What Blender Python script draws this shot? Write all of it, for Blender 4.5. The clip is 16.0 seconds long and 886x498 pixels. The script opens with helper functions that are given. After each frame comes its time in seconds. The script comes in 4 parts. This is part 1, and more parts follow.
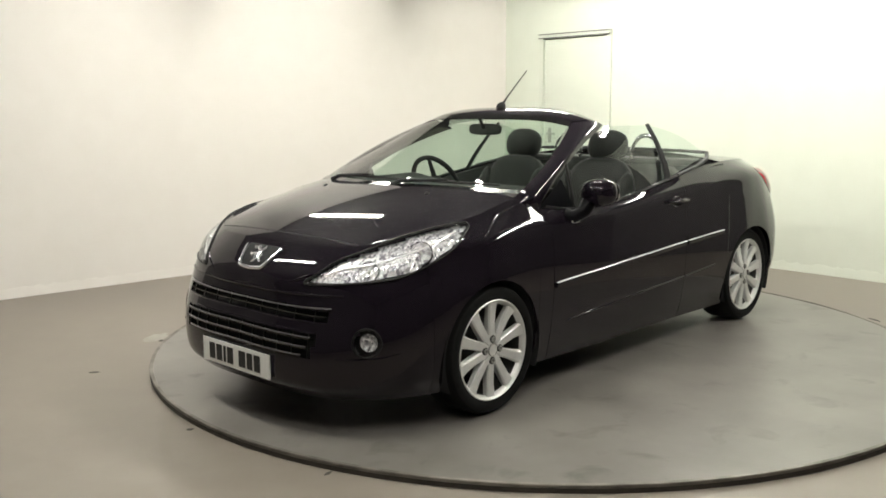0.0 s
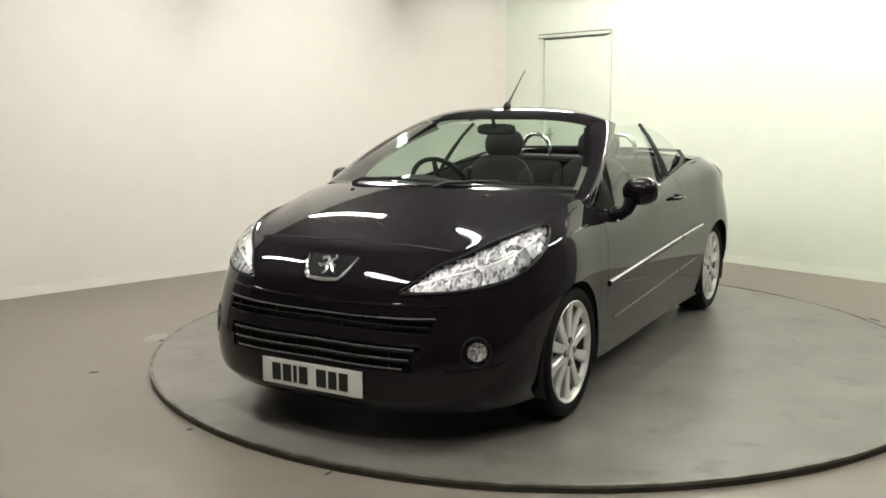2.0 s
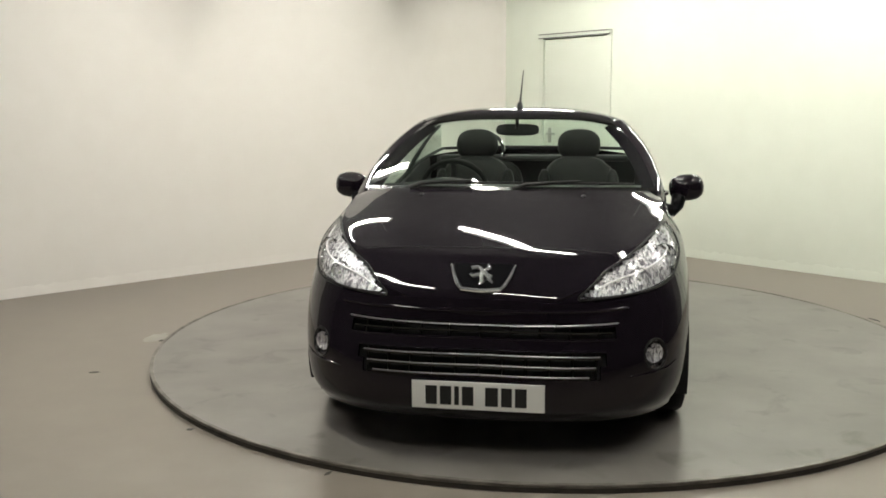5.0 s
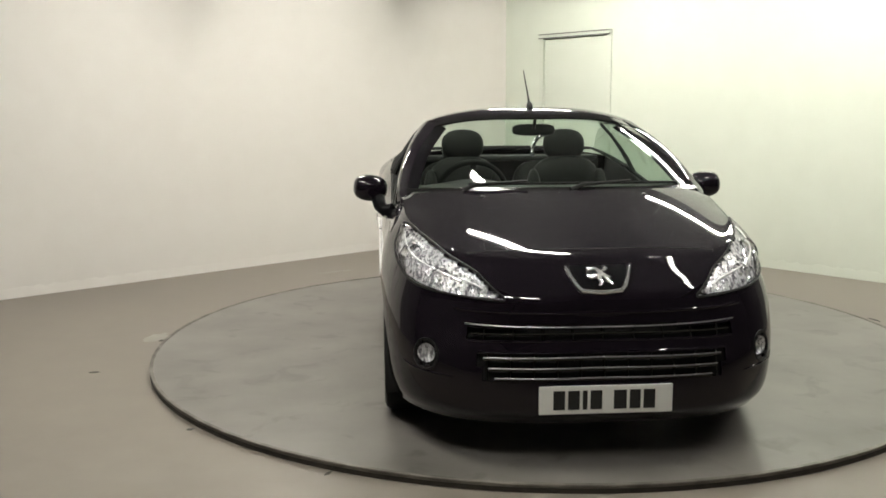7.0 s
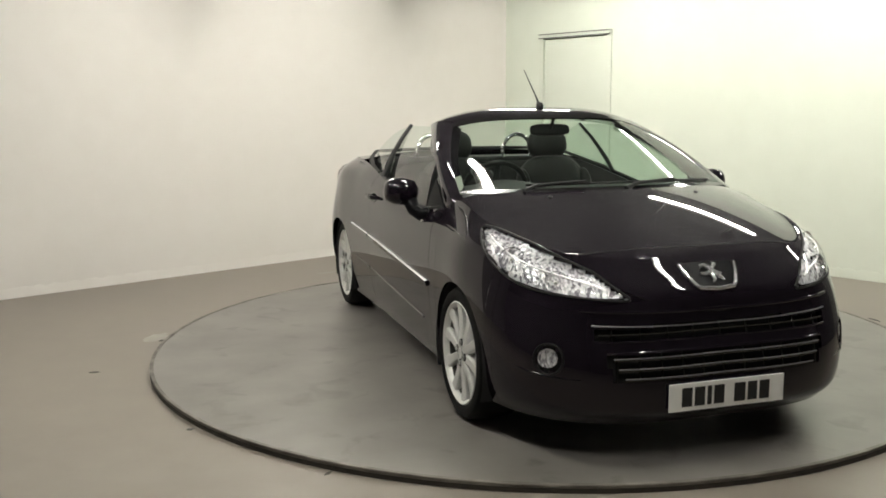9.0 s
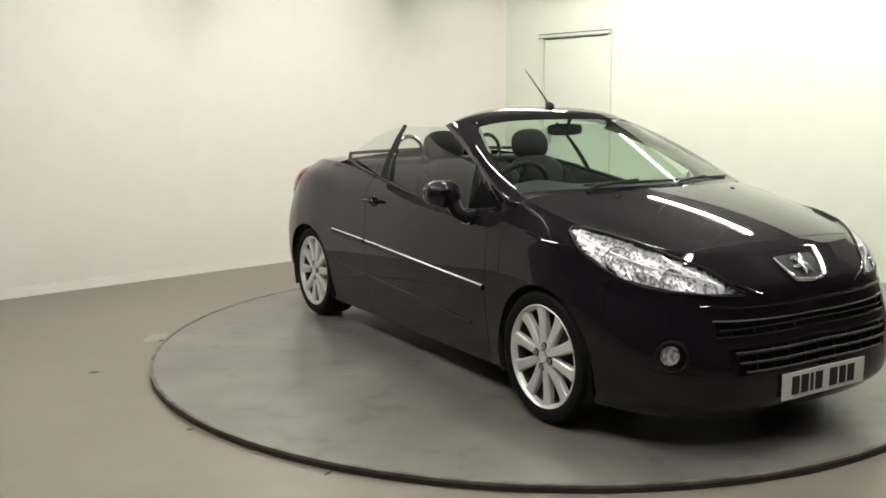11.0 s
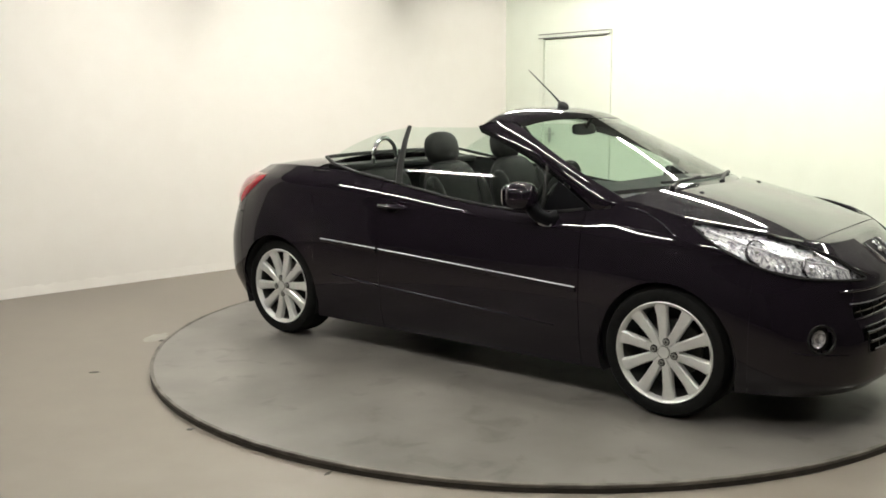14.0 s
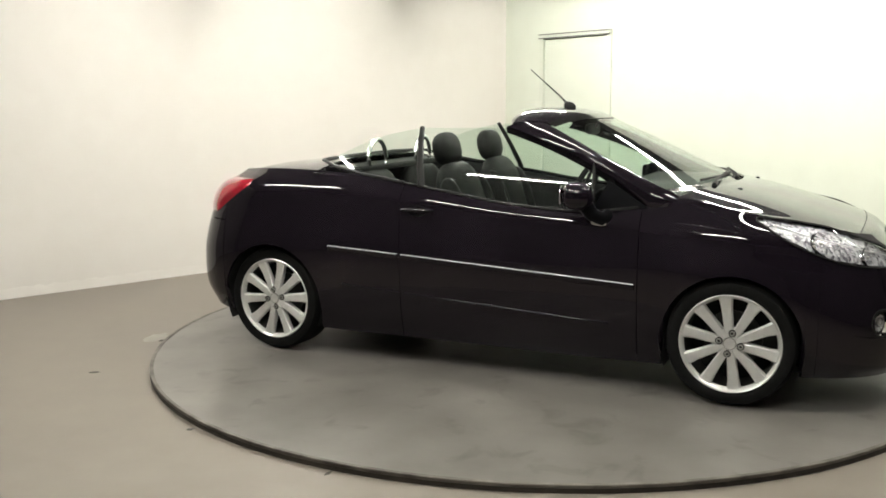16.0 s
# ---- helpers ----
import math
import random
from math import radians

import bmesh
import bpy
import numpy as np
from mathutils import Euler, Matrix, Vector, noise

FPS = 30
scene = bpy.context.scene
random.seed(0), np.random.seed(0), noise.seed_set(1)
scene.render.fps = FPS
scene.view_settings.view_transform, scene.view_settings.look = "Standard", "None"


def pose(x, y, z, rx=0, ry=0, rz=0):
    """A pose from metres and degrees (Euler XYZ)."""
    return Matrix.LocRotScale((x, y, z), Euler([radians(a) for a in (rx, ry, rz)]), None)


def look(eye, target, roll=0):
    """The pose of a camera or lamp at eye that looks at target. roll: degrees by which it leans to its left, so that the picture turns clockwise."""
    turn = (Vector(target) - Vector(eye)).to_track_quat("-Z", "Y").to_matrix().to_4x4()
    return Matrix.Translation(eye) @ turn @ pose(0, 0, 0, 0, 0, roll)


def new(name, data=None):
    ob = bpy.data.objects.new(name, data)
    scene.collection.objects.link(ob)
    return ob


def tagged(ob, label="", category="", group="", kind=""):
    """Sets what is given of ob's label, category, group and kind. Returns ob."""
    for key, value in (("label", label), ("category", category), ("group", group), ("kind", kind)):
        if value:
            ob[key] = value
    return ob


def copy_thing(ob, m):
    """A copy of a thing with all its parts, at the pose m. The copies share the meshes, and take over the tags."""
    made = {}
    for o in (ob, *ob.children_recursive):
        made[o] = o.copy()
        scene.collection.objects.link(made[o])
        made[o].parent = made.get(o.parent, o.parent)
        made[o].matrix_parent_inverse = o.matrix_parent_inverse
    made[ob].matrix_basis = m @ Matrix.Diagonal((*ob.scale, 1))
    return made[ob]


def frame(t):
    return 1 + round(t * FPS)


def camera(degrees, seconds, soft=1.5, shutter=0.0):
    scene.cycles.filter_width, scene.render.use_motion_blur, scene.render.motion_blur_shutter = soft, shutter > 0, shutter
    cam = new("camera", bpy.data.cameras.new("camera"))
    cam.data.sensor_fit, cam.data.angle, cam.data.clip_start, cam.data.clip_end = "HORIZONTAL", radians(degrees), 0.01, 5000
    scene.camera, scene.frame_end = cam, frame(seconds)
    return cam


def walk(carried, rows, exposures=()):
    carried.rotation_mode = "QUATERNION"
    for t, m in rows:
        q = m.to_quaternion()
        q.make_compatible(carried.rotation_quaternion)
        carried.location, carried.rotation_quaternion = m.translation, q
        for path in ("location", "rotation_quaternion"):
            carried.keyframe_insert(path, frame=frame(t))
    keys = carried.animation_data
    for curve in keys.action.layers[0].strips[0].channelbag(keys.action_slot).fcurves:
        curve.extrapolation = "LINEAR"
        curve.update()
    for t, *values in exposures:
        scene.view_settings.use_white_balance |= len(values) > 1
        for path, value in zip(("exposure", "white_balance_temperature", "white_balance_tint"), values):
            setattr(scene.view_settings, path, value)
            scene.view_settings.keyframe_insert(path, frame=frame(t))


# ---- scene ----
from mathutils.bvhtree import BVHTree

# A still camera looks at a car that turns on a turntable in a white photo bay.
cam = camera(51.87, 16.0, soft=1.7)
EYE = (0.0, -5.491, 1.393)
CAM_POSE = look(EYE, (-0.09995, -4.508, 1.2382), -0.30)
# the clip's camera brightens its picture when the white wall is less in view
EXPOSURES = [(0.0, 0.63), (2.0, 0.49), (3.5, 0.39), (7.0, 0.33), (9.0, 0.33), (11.0, 0.45), (12.5, 0.60), (16.0, 0.67)]
walk(cam, [(0.0, CAM_POSE), (16.0, CAM_POSE)], exposures=EXPOSURES)

# ---- room frame: corner, the two wall directions, heights ----
CORNER = Vector((-0.339, 4.838, 0.0))
E1 = Vector((-0.6794, -0.7338, 0.0))
E2 = Vector((0.7501, -0.6613, 0.0))
LEN1, LEN2 = 9.6, 9.4
WHITE1, WHITE2 = 6.6, 5.3
FLOOR_Z = -0.036
CEIL_Z = 2.90
LIGHT_Z = 2.46
DISC_R = 2.256


def room(s1, s2, z):
    return CORNER + E1 * s1 + E2 * s2 + Vector((0, 0, z))


# ---- world and exposure ----
world = bpy.data.worlds.new("world")
scene.world = world
world.use_nodes = True
world.node_tree.nodes["Background"].inputs[0].default_value = (0.5, 0.5, 0.48, 1)
world.node_tree.nodes["Background"].inputs[1].default_value = 0.05
TUBE_POWER = 112.0


# ---- materials ----
def material(name, color, rough=0.5, metal=0.0, coat=0.0, spec=0.5):
    m = bpy.data.materials.new(name)
    m.use_nodes = True
    b = m.node_tree.nodes["Principled BSDF"]
    b.inputs["Base Color"].default_value = (*color, 1)
    b.inputs["Roughness"].default_value = rough
    b.inputs["Metallic"].default_value = metal
    b.inputs["Coat Weight"].default_value = coat
    b.inputs["Coat Roughness"].default_value = 0.03
    b.inputs["Specular IOR Level"].default_value = spec
    return m


def vary(m, scale, dark, light, detail=6.0, bump=0.0, rough=None, coords="Object", big=None, spread=0.15):
    """Colour noise at two scales, optional roughness noise and fine relief."""
    nt = m.node_tree
    b = nt.nodes["Principled BSDF"]
    tc = nt.nodes.new("ShaderNodeTexCoord")
    n1 = nt.nodes.new("ShaderNodeTexNoise")
    n1.inputs["Scale"].default_value = scale
    n1.inputs["Detail"].default_value = detail
    nt.links.new(tc.outputs[coords], n1.inputs["Vector"])
    n2 = nt.nodes.new("ShaderNodeTexNoise")
    n2.inputs["Scale"].default_value = big or scale * 0.13
    n2.inputs["Detail"].default_value = 4.0
    nt.links.new(tc.outputs[coords], n2.inputs["Vector"])
    mx = nt.nodes.new("ShaderNodeMix")
    mx.data_type = "FLOAT"
    mx.inputs[0].default_value = 0.55
    nt.links.new(n1.outputs["Fac"], mx.inputs[2])
    nt.links.new(n2.outputs["Fac"], mx.inputs[3])
    r = nt.nodes.new("ShaderNodeValToRGB")
    r.color_ramp.elements[0].position, r.color_ramp.elements[1].position = 0.5 - spread, 0.5 + spread
    r.color_ramp.elements[0].color, r.color_ramp.elements[1].color = (*dark, 1), (*light, 1)
    nt.links.new(mx.outputs[0], r.inputs[0])
    nt.links.new(r.outputs[0], b.inputs["Base Color"])
    if rough:
        mr = nt.nodes.new("ShaderNodeMapRange")
        mr.inputs[3].default_value, mr.inputs[4].default_value = rough
        nt.links.new(mx.outputs[0], mr.inputs[0])
        nt.links.new(mr.outputs[0], b.inputs["Roughness"])
    if bump:
        bp = nt.nodes.new("ShaderNodeBump")
        bp.inputs["Strength"].default_value = bump
        bp.inputs["Distance"].default_value = 0.004
        nt.links.new(n1.outputs["Fac"], bp.inputs["Height"])
        nt.links.new(bp.outputs[0], b.inputs["Normal"])
    return m


def glass(name, color, rough=0.0):
    """Thin tinted pane: clear straight through, with a surface reflection."""
    m = bpy.data.materials.new(name)
    m.use_nodes = True
    nt = m.node_tree
    nt.nodes.remove(nt.nodes["Principled BSDF"])
    out = nt.nodes["Material Output"]
    tr = nt.nodes.new("ShaderNodeBsdfTransparent")
    tr.inputs[0].default_value = (*color, 1)
    gl = nt.nodes.new("ShaderNodeBsdfGlossy")
    gl.inputs["Roughness"].default_value = 0.02 + rough
    fr = nt.nodes.new("ShaderNodeLayerWeight")
    fr.inputs[0].default_value = 0.5
    pw = nt.nodes.new("ShaderNodeMath")
    pw.operation = "POWER"
    pw.inputs[1].default_value = 5.0
    nt.links.new(fr.outputs["Facing"], pw.inputs[0])
    ad = nt.nodes.new("ShaderNodeMath")
    ad.operation = "MULTIPLY_ADD"
    ad.inputs[1].default_value, ad.inputs[2].default_value = 0.92, 0.06
    nt.links.new(pw.outputs[0], ad.inputs[0])
    mix = nt.nodes.new("ShaderNodeMixShader")
    nt.links.new(ad.outputs[0], mix.inputs[0])
    nt.links.new(tr.outputs[0], mix.inputs[1])
    nt.links.new(gl.outputs[0], mix.inputs[2])
    nt.links.new(mix.outputs[0], out.inputs[0])
    return m


def glow(name, color, power):
    m = material(name, color, 0.5)
    b = m.node_tree.nodes["Principled BSDF"]
    b.inputs["Emission Color"].default_value = (*color, 1)
    b.inputs["Emission Strength"].default_value = power
    return m


# Tones of unseen walls, chosen for what the car's paint reflects.
M_GREYWALL = vary(material("unseen_wall_grey", (0.25, 0.24, 0.23), 0.8), 3.0, (0.20, 0.195, 0.185), (0.28, 0.27, 0.26))
M_MIDWALL = vary(material("unseen_wall_mid", (0.11, 0.108, 0.105), 0.8), 3.0, (0.095, 0.093, 0.09), (0.13, 0.127, 0.122))
M_DARKWALL = vary(material("unseen_wall_dark", (0.05, 0.05, 0.05), 0.8), 3.0, (0.035, 0.035, 0.036), (0.06, 0.058, 0.056))
# Both wall tones carry the uneven lighting: warm cream, then greener and darker.
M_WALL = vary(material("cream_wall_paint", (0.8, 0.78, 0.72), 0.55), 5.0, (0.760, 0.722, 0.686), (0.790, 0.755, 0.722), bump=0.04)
M_WALL2 = vary(material("wall_paint_lighting_tone", (0.78, 0.8, 0.72), 0.55), 5.0, (0.588, 0.618, 0.540), (0.618, 0.648, 0.570), bump=0.04)
M_CEIL = vary(material("ceiling_paint", (0.03, 0.03, 0.03), 0.8), 4.0, (0.024, 0.024, 0.024), (0.034, 0.034, 0.033))
M_FLOOR = vary(material("painted_concrete", (0.28, 0.27, 0.25), 0.4), 6.0, (0.205, 0.176, 0.150), (0.252, 0.222, 0.190), bump=0.05, rough=(0.3, 0.55))
M_DISC = vary(material("turntable_paint", (0.25, 0.25, 0.24), 0.3), 3.0, (0.100, 0.091, 0.083), (0.252, 0.235, 0.217), detail=5.0, spread=0.26, big=0.8)


def smears(m, scale, lo, hi, dark):
    """Soft-edged tyre smears over a painted surface."""
    nt = m.node_tree
    b = nt.nodes["Principled BSDF"]
    base = b.inputs["Base Color"].links[0].from_socket
    tc = nt.nodes.new("ShaderNodeTexCoord")
    n = nt.nodes.new("ShaderNodeTexNoise")
    n.inputs["Scale"].default_value = scale
    n.inputs["Detail"].default_value = 4.0
    n.inputs["Distortion"].default_value = 0.6
    nt.links.new(tc.outputs["Object"], n.inputs["Vector"])
    r = nt.nodes.new("ShaderNodeValToRGB")
    r.color_ramp.elements[0].position, r.color_ramp.elements[1].position = lo, hi
    r.color_ramp.elements[0].color, r.color_ramp.elements[1].color = (1, 1, 1, 1), (dark, dark, dark * 0.98, 1)
    nt.links.new(n.outputs["Fac"], r.inputs[0])
    mx = nt.nodes.new("ShaderNodeMix")
    mx.data_type, mx.blend_type = "RGBA", "MULTIPLY"
    mx.inputs[0].default_value = 1.0
    nt.links.new(base, mx.inputs[6])
    nt.links.new(r.outputs[0], mx.inputs[7])
    nt.links.new(mx.outputs[2], b.inputs["Base Color"])
    return m


smears(M_DISC, 4.5, 0.58, 0.74, 0.6)
M_LIP = vary(material("black_rubber_edge", (0.02, 0.02, 0.02), 0.6), 20.0, (0.016, 0.013, 0.010), (0.050, 0.041, 0.032))
M_STEEL = vary(material("worn_steel_edge", (0.3, 0.29, 0.27), 0.5, 0.4), 9.0, (0.07, 0.062, 0.055), (0.30, 0.28, 0.25))
M_DOOR = vary(material("door_paint", (0.76, 0.76, 0.70), 0.45), 3.0, (0.555, 0.585, 0.515), (0.59, 0.615, 0.545))
M_GREYMETAL = material("grey_metal", (0.35, 0.35, 0.33), 0.4, 0.6)
M_RAIL = material("dull_rail_metal", (0.16, 0.16, 0.15), 0.5, 0.3)
M_TUBE = glow("lit_tube", (1.0, 0.98, 0.88), TUBE_POWER)
M_BRAKE = material("dull_brake_steel", (0.06, 0.058, 0.055), 0.5, 0.7)
M_WHITE = material("white_enamel", (0.75, 0.75, 0.73), 0.4)
M_PAINT = material("black_car_paint", (0.0068, 0.0046, 0.0078), 0.5, 0.0, 1.0, 0.015)
M_PAINT.node_tree.nodes["Principled BSDF"].inputs["Coat IOR"].default_value = 1.43
M_BLACK = material("black_plastic", (0.009, 0.009, 0.009), 0.5, 0.0, 0.0, 0.2)
M_FIELD = material("black_enamel", (0.004, 0.004, 0.005), 0.35, 0.0, 0.0, 0.06)
M_GLOSSBLACK = material("gloss_black", (0.006, 0.006, 0.006), 0.12)
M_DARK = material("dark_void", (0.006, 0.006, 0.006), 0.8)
M_RUBBER = vary(material("tyre_rubber", (0.014, 0.014, 0.014), 0.65, 0.0, 0.0, 0.1), 40.0, (0.005, 0.005, 0.005), (0.009, 0.009, 0.009))
M_ALLOY = vary(material("silver_alloy", (0.68, 0.68, 0.67), 0.28, 0.45), 30.0, (0.62, 0.62, 0.61), (0.72, 0.72, 0.70), rough=(0.28, 0.4))
M_CHROME = material("chrome", (0.85, 0.85, 0.86), 0.08, 1.0)
M_DULLCHROME = material("satin_chrome", (0.34, 0.33, 0.34), 0.36, 0.85)


def facet_glints(m, scale):
    """Random bright and dim cells paint a reflector's glints into the colour; bump tilts them."""
    nt = m.node_tree
    b = nt.nodes["Principled BSDF"]
    tc = nt.nodes.new("ShaderNodeTexCoord")
    v = nt.nodes.new("ShaderNodeTexVoronoi")
    v.inputs["Scale"].default_value = scale
    mp = nt.nodes.new("ShaderNodeMapping")
    mp.inputs["Scale"].default_value = (1.0, 1.6, 0.7)
    nt.links.new(tc.outputs["Object"], mp.inputs["Vector"])
    nt.links.new(mp.outputs[0], v.inputs["Vector"])
    v.distance = "MANHATTAN"
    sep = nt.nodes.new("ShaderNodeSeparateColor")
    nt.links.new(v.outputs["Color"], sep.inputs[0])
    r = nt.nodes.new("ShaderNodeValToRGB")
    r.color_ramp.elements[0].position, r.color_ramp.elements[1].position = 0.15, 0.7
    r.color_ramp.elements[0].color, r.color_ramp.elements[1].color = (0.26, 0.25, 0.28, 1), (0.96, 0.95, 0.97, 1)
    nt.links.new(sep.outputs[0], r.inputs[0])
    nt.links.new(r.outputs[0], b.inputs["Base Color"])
    bp = nt.nodes.new("ShaderNodeBump")
    bp.inputs["Strength"].default_value = 0.5
    bp.inputs["Distance"].default_value = 0.006
    nt.links.new(v.outputs["Distance"], bp.inputs["Height"])
    nt.links.new(bp.outputs[0], b.inputs["Normal"])
    return m


M_LAMPCHROME = facet_glints(material("lamp_reflector", (0.8, 0.8, 0.82), 0.16, 0.5), 70.0)
M_LENS = glass("lamp_lens", (0.93, 0.94, 0.95))
M_SCREEN = glass("windscreen_glass", (0.76, 0.88, 0.80))
M_SIDEGLASS = glass("side_glass", (0.84, 0.92, 0.87))
M_RED = material("red_lamp", (0.33, 0.008, 0.022), 0.12, 0.0, 1.0)
M_LEATHER = vary(material("dark_leather", (0.02, 0.02, 0.02), 0.55, 0.0, 0.0, 0.11), 60.0, (0.006, 0.006, 0.006), (0.012, 0.012, 0.0115), bump=0.15)
M_TRIM = vary(material("dark_trim", (0.02, 0.02, 0.022), 0.6, 0.0, 0.0, 0.25), 80.0, (0.008, 0.008, 0.008), (0.015, 0.015, 0.015), bump=0.15)
M_PLATE = material("plate_white", (0.78, 0.78, 0.75), 0.35)
M_PLATEBAR = material("plate_black", (0.01, 0.01, 0.01), 0.5)
M_BADGE = material("badge_chrome", (0.82, 0.82, 0.84), 0.16, 0.85)
M_INDICATOR = material("clear_indicator", (0.7, 0.68, 0.62), 0.15, 0.2, 0.5)
M_BRIGHT = material("bright_trim", (0.92, 0.92, 0.93), 0.25, 0.3)
M_SCUFF = vary(material("pale_scuff", (0.35, 0.33, 0.3), 0.6), 12.0, (0.29, 0.27, 0.24), (0.38, 0.36, 0.33))
M_GREYSTAIN = vary(material("dark_stain", (0.06, 0.055, 0.05), 0.6), 30.0, (0.04, 0.035, 0.03), (0.10, 0.09, 0.08))


# ---- mesh helpers ----
def mesh_of(name, verts, faces, mat, smooth=False):
    me = bpy.data.meshes.new(name)
    me.from_pydata([tuple(v) for v in verts], [], faces)
    me.validate()
    me.update()
    if mat:
        me.materials.append(mat)
    if smooth:
        for p in me.polygons:
            p.use_smooth = True
    return me


def thing(name, label, category, group="", kind=""):
    return tagged(new(name), label, category, group, kind)


def part(name, bm, mat, parent, label="", smooth=True):
    """Links a bmesh (or a ready mesh) as one mesh object under a thing or part."""
    if isinstance(bm, bpy.types.Mesh):
        me = bm
    else:
        me = bpy.data.meshes.new(name)
        bmesh.ops.recalc_face_normals(bm, faces=bm.faces)
        for e in bm.edges:
            if len(e.link_faces) == 2 and e.calc_face_angle(0) > radians(38):
                e.smooth = False
        bm.to_mesh(me)
        bm.free()
        me.materials.append(mat)
        for p in me.polygons:
            p.use_smooth = smooth
    ob = new(name, me)
    ob.parent = parent
    if label:
        ob["label"] = label
    return ob


def box(bm, size, at=(0, 0, 0), turn=None, bevel=0.0, seg=2):
    r = bmesh.ops.create_cube(bm, size=1.0)
    m = Matrix.Translation(at) @ (turn or Matrix.Identity(4)) @ Matrix.Diagonal((*size, 1))
    bmesh.ops.transform(bm, matrix=m, verts=r["verts"])
    if bevel:
        es = list({e for v in r["verts"] for e in v.link_edges})
        bmesh.ops.bevel(bm, geom=es, offset=bevel, segments=seg, affect="EDGES", profile=0.5)
    return bm


def boxes(*items):
    bm = bmesh.new()
    for it in items:
        box(bm, *it)
    return bm


def lathe(profile, seg=48, axis="Y", closed=False):
    """Revolve (r, h) pairs; h runs along the axis."""
    n = len(profile)
    verts, faces = [], []
    for i in range(seg):
        c, s = math.cos(2 * math.pi * i / seg), math.sin(2 * math.pi * i / seg)
        for r, h in profile:
            verts.append((r * c, h, r * s) if axis == "Y" else (r * c, r * s, h))
    for i in range(seg):
        j = (i + 1) % seg
        for k in range(n if closed else n - 1):
            l = (k + 1) % n
            faces.append((i * n + k, i * n + l, j * n + l, j * n + k))
    bm = bmesh.new()
    vs = [bm.verts.new(v) for v in verts]
    for f in faces:
        bm.faces.new([vs[i] for i in f])
    bmesh.ops.remove_doubles(bm, verts=bm.verts, dist=1e-5)
    return bm


def tube(points, radius, seg=8, flat=1.0):
    """A round (or flattened) bar through points, with closed ends."""
    pts = [Vector(p) for p in points]
    rad = radius if isinstance(radius, (list, tuple)) else [radius] * len(pts)
    bm = bmesh.new()
    rings = []
    for i, p in enumerate(pts):
        d = (pts[min(i + 1, len(pts) - 1)] - pts[max(i - 1, 0)]).normalized()
        side = d.cross(Vector((0, 0, 1)))
        if side.length < 1e-3:
            side = d.cross(Vector((0, 1, 0)))
        side.normalize()
        up = side.cross(d)
        rings.append([bm.verts.new(p + side * rad[i] * math.cos(2 * math.pi * k / seg) + up * rad[i] * flat * math.sin(2 * math.pi * k / seg)) for k in range(seg)])
    for a, b in zip(rings, rings[1:]):
        for k in range(seg):
            bm.faces.new((a[k], a[(k + 1) % seg], b[(k + 1) % seg], b[k]))
    bm.faces.new(rings[0])
    bm.faces.new(rings[-1][::-1])
    return bm


def sheet(P, thick=0.0, inward=None, drop=None):
    """A grid of points as a surface; with thickness a second skin is laid inside and the rim closed."""
    P = np.asarray(P, float)
    n, m = P.shape[:2]
    bm = bmesh.new()
    vs = [[bm.verts.new(P[i, j]) for j in range(m)] for i in range(n)]
    for i in range(n - 1):
        for j in range(m - 1):
            if drop is not None and drop[i, j]:
                continue
            q = (vs[i][j], vs[i + 1][j], vs[i + 1][j + 1], vs[i][j + 1])
            try:
                bm.faces.new(q)
            except ValueError:
                pass
    bmesh.ops.remove_doubles(bm, verts=bm.verts, dist=1e-5)
    bmesh.ops.delete(bm, geom=[v for v in bm.verts if not v.link_faces], context="VERTS")
    if thick:
        bmesh.ops.recalc_face_normals(bm, faces=bm.faces)
        mid = Vector(inward) if inward is not None else Vector((0, 0, 0.5))
        f = max(bm.faces, key=lambda f: f.calc_area())
        if f.normal.dot(f.calc_center_median() - mid) < 0:
            bmesh.ops.reverse_faces(bm, faces=bm.faces)
        bmesh.ops.solidify(bm, geom=list(bm.faces), thickness=thick)
    return bm


def ellipsoid(bm, size, at, turn=None, power=2.0, nu=20, nv=12):
    """A rounded-box pad: superellipsoid."""
    verts = []
    sp = lambda v: math.copysign(abs(v) ** (2.0 / power), v)
    M = Matrix.Translation(at) @ (turn or Matrix.Identity(4))
    for j in range(nv + 1):
        ph = -math.pi / 2 + math.pi * j / nv
        row = []
        for i in range(nu):
            th = 2 * math.pi * i / nu
            v = Vector((size[0] / 2 * sp(math.cos(ph)) * sp(math.cos(th)), size[1] / 2 * sp(math.cos(ph)) * sp(math.sin(th)), size[2] / 2 * sp(math.sin(ph))))
            row.append(bm.verts.new(M @ v))
        verts.append(row)
    for a, b in zip(verts, verts[1:]):
        for i in range(nu):
            bm.faces.new((a[i], a[(i + 1) % nu], b[(i + 1) % nu], b[i]))
    bmesh.ops.remove_doubles(bm, verts=bm.verts, dist=1e-5)
    return bm


def smooth_interp(x, xs, ys):
    """Cubic Hermite through (xs, ys) with finite-difference slopes."""
    x = np.asarray(x, float)
    xs, ys = np.asarray(xs, float), np.asarray(ys, float)
    d = np.gradient(ys, xs, axis=0)
    i = np.clip(np.searchsorted(xs, x) - 1, 0, len(xs) - 2)
    h = xs[i + 1] - xs[i]
    t = np.clip((x - xs[i]) / h, 0, 1)
    return (ys[i] * (1 + 2 * t) * (1 - t) ** 2 + d[i] * h * t * (1 - t) ** 2 + ys[i + 1] * t * t * (3 - 2 * t) + d[i + 1] * h * t * t * (t - 1))


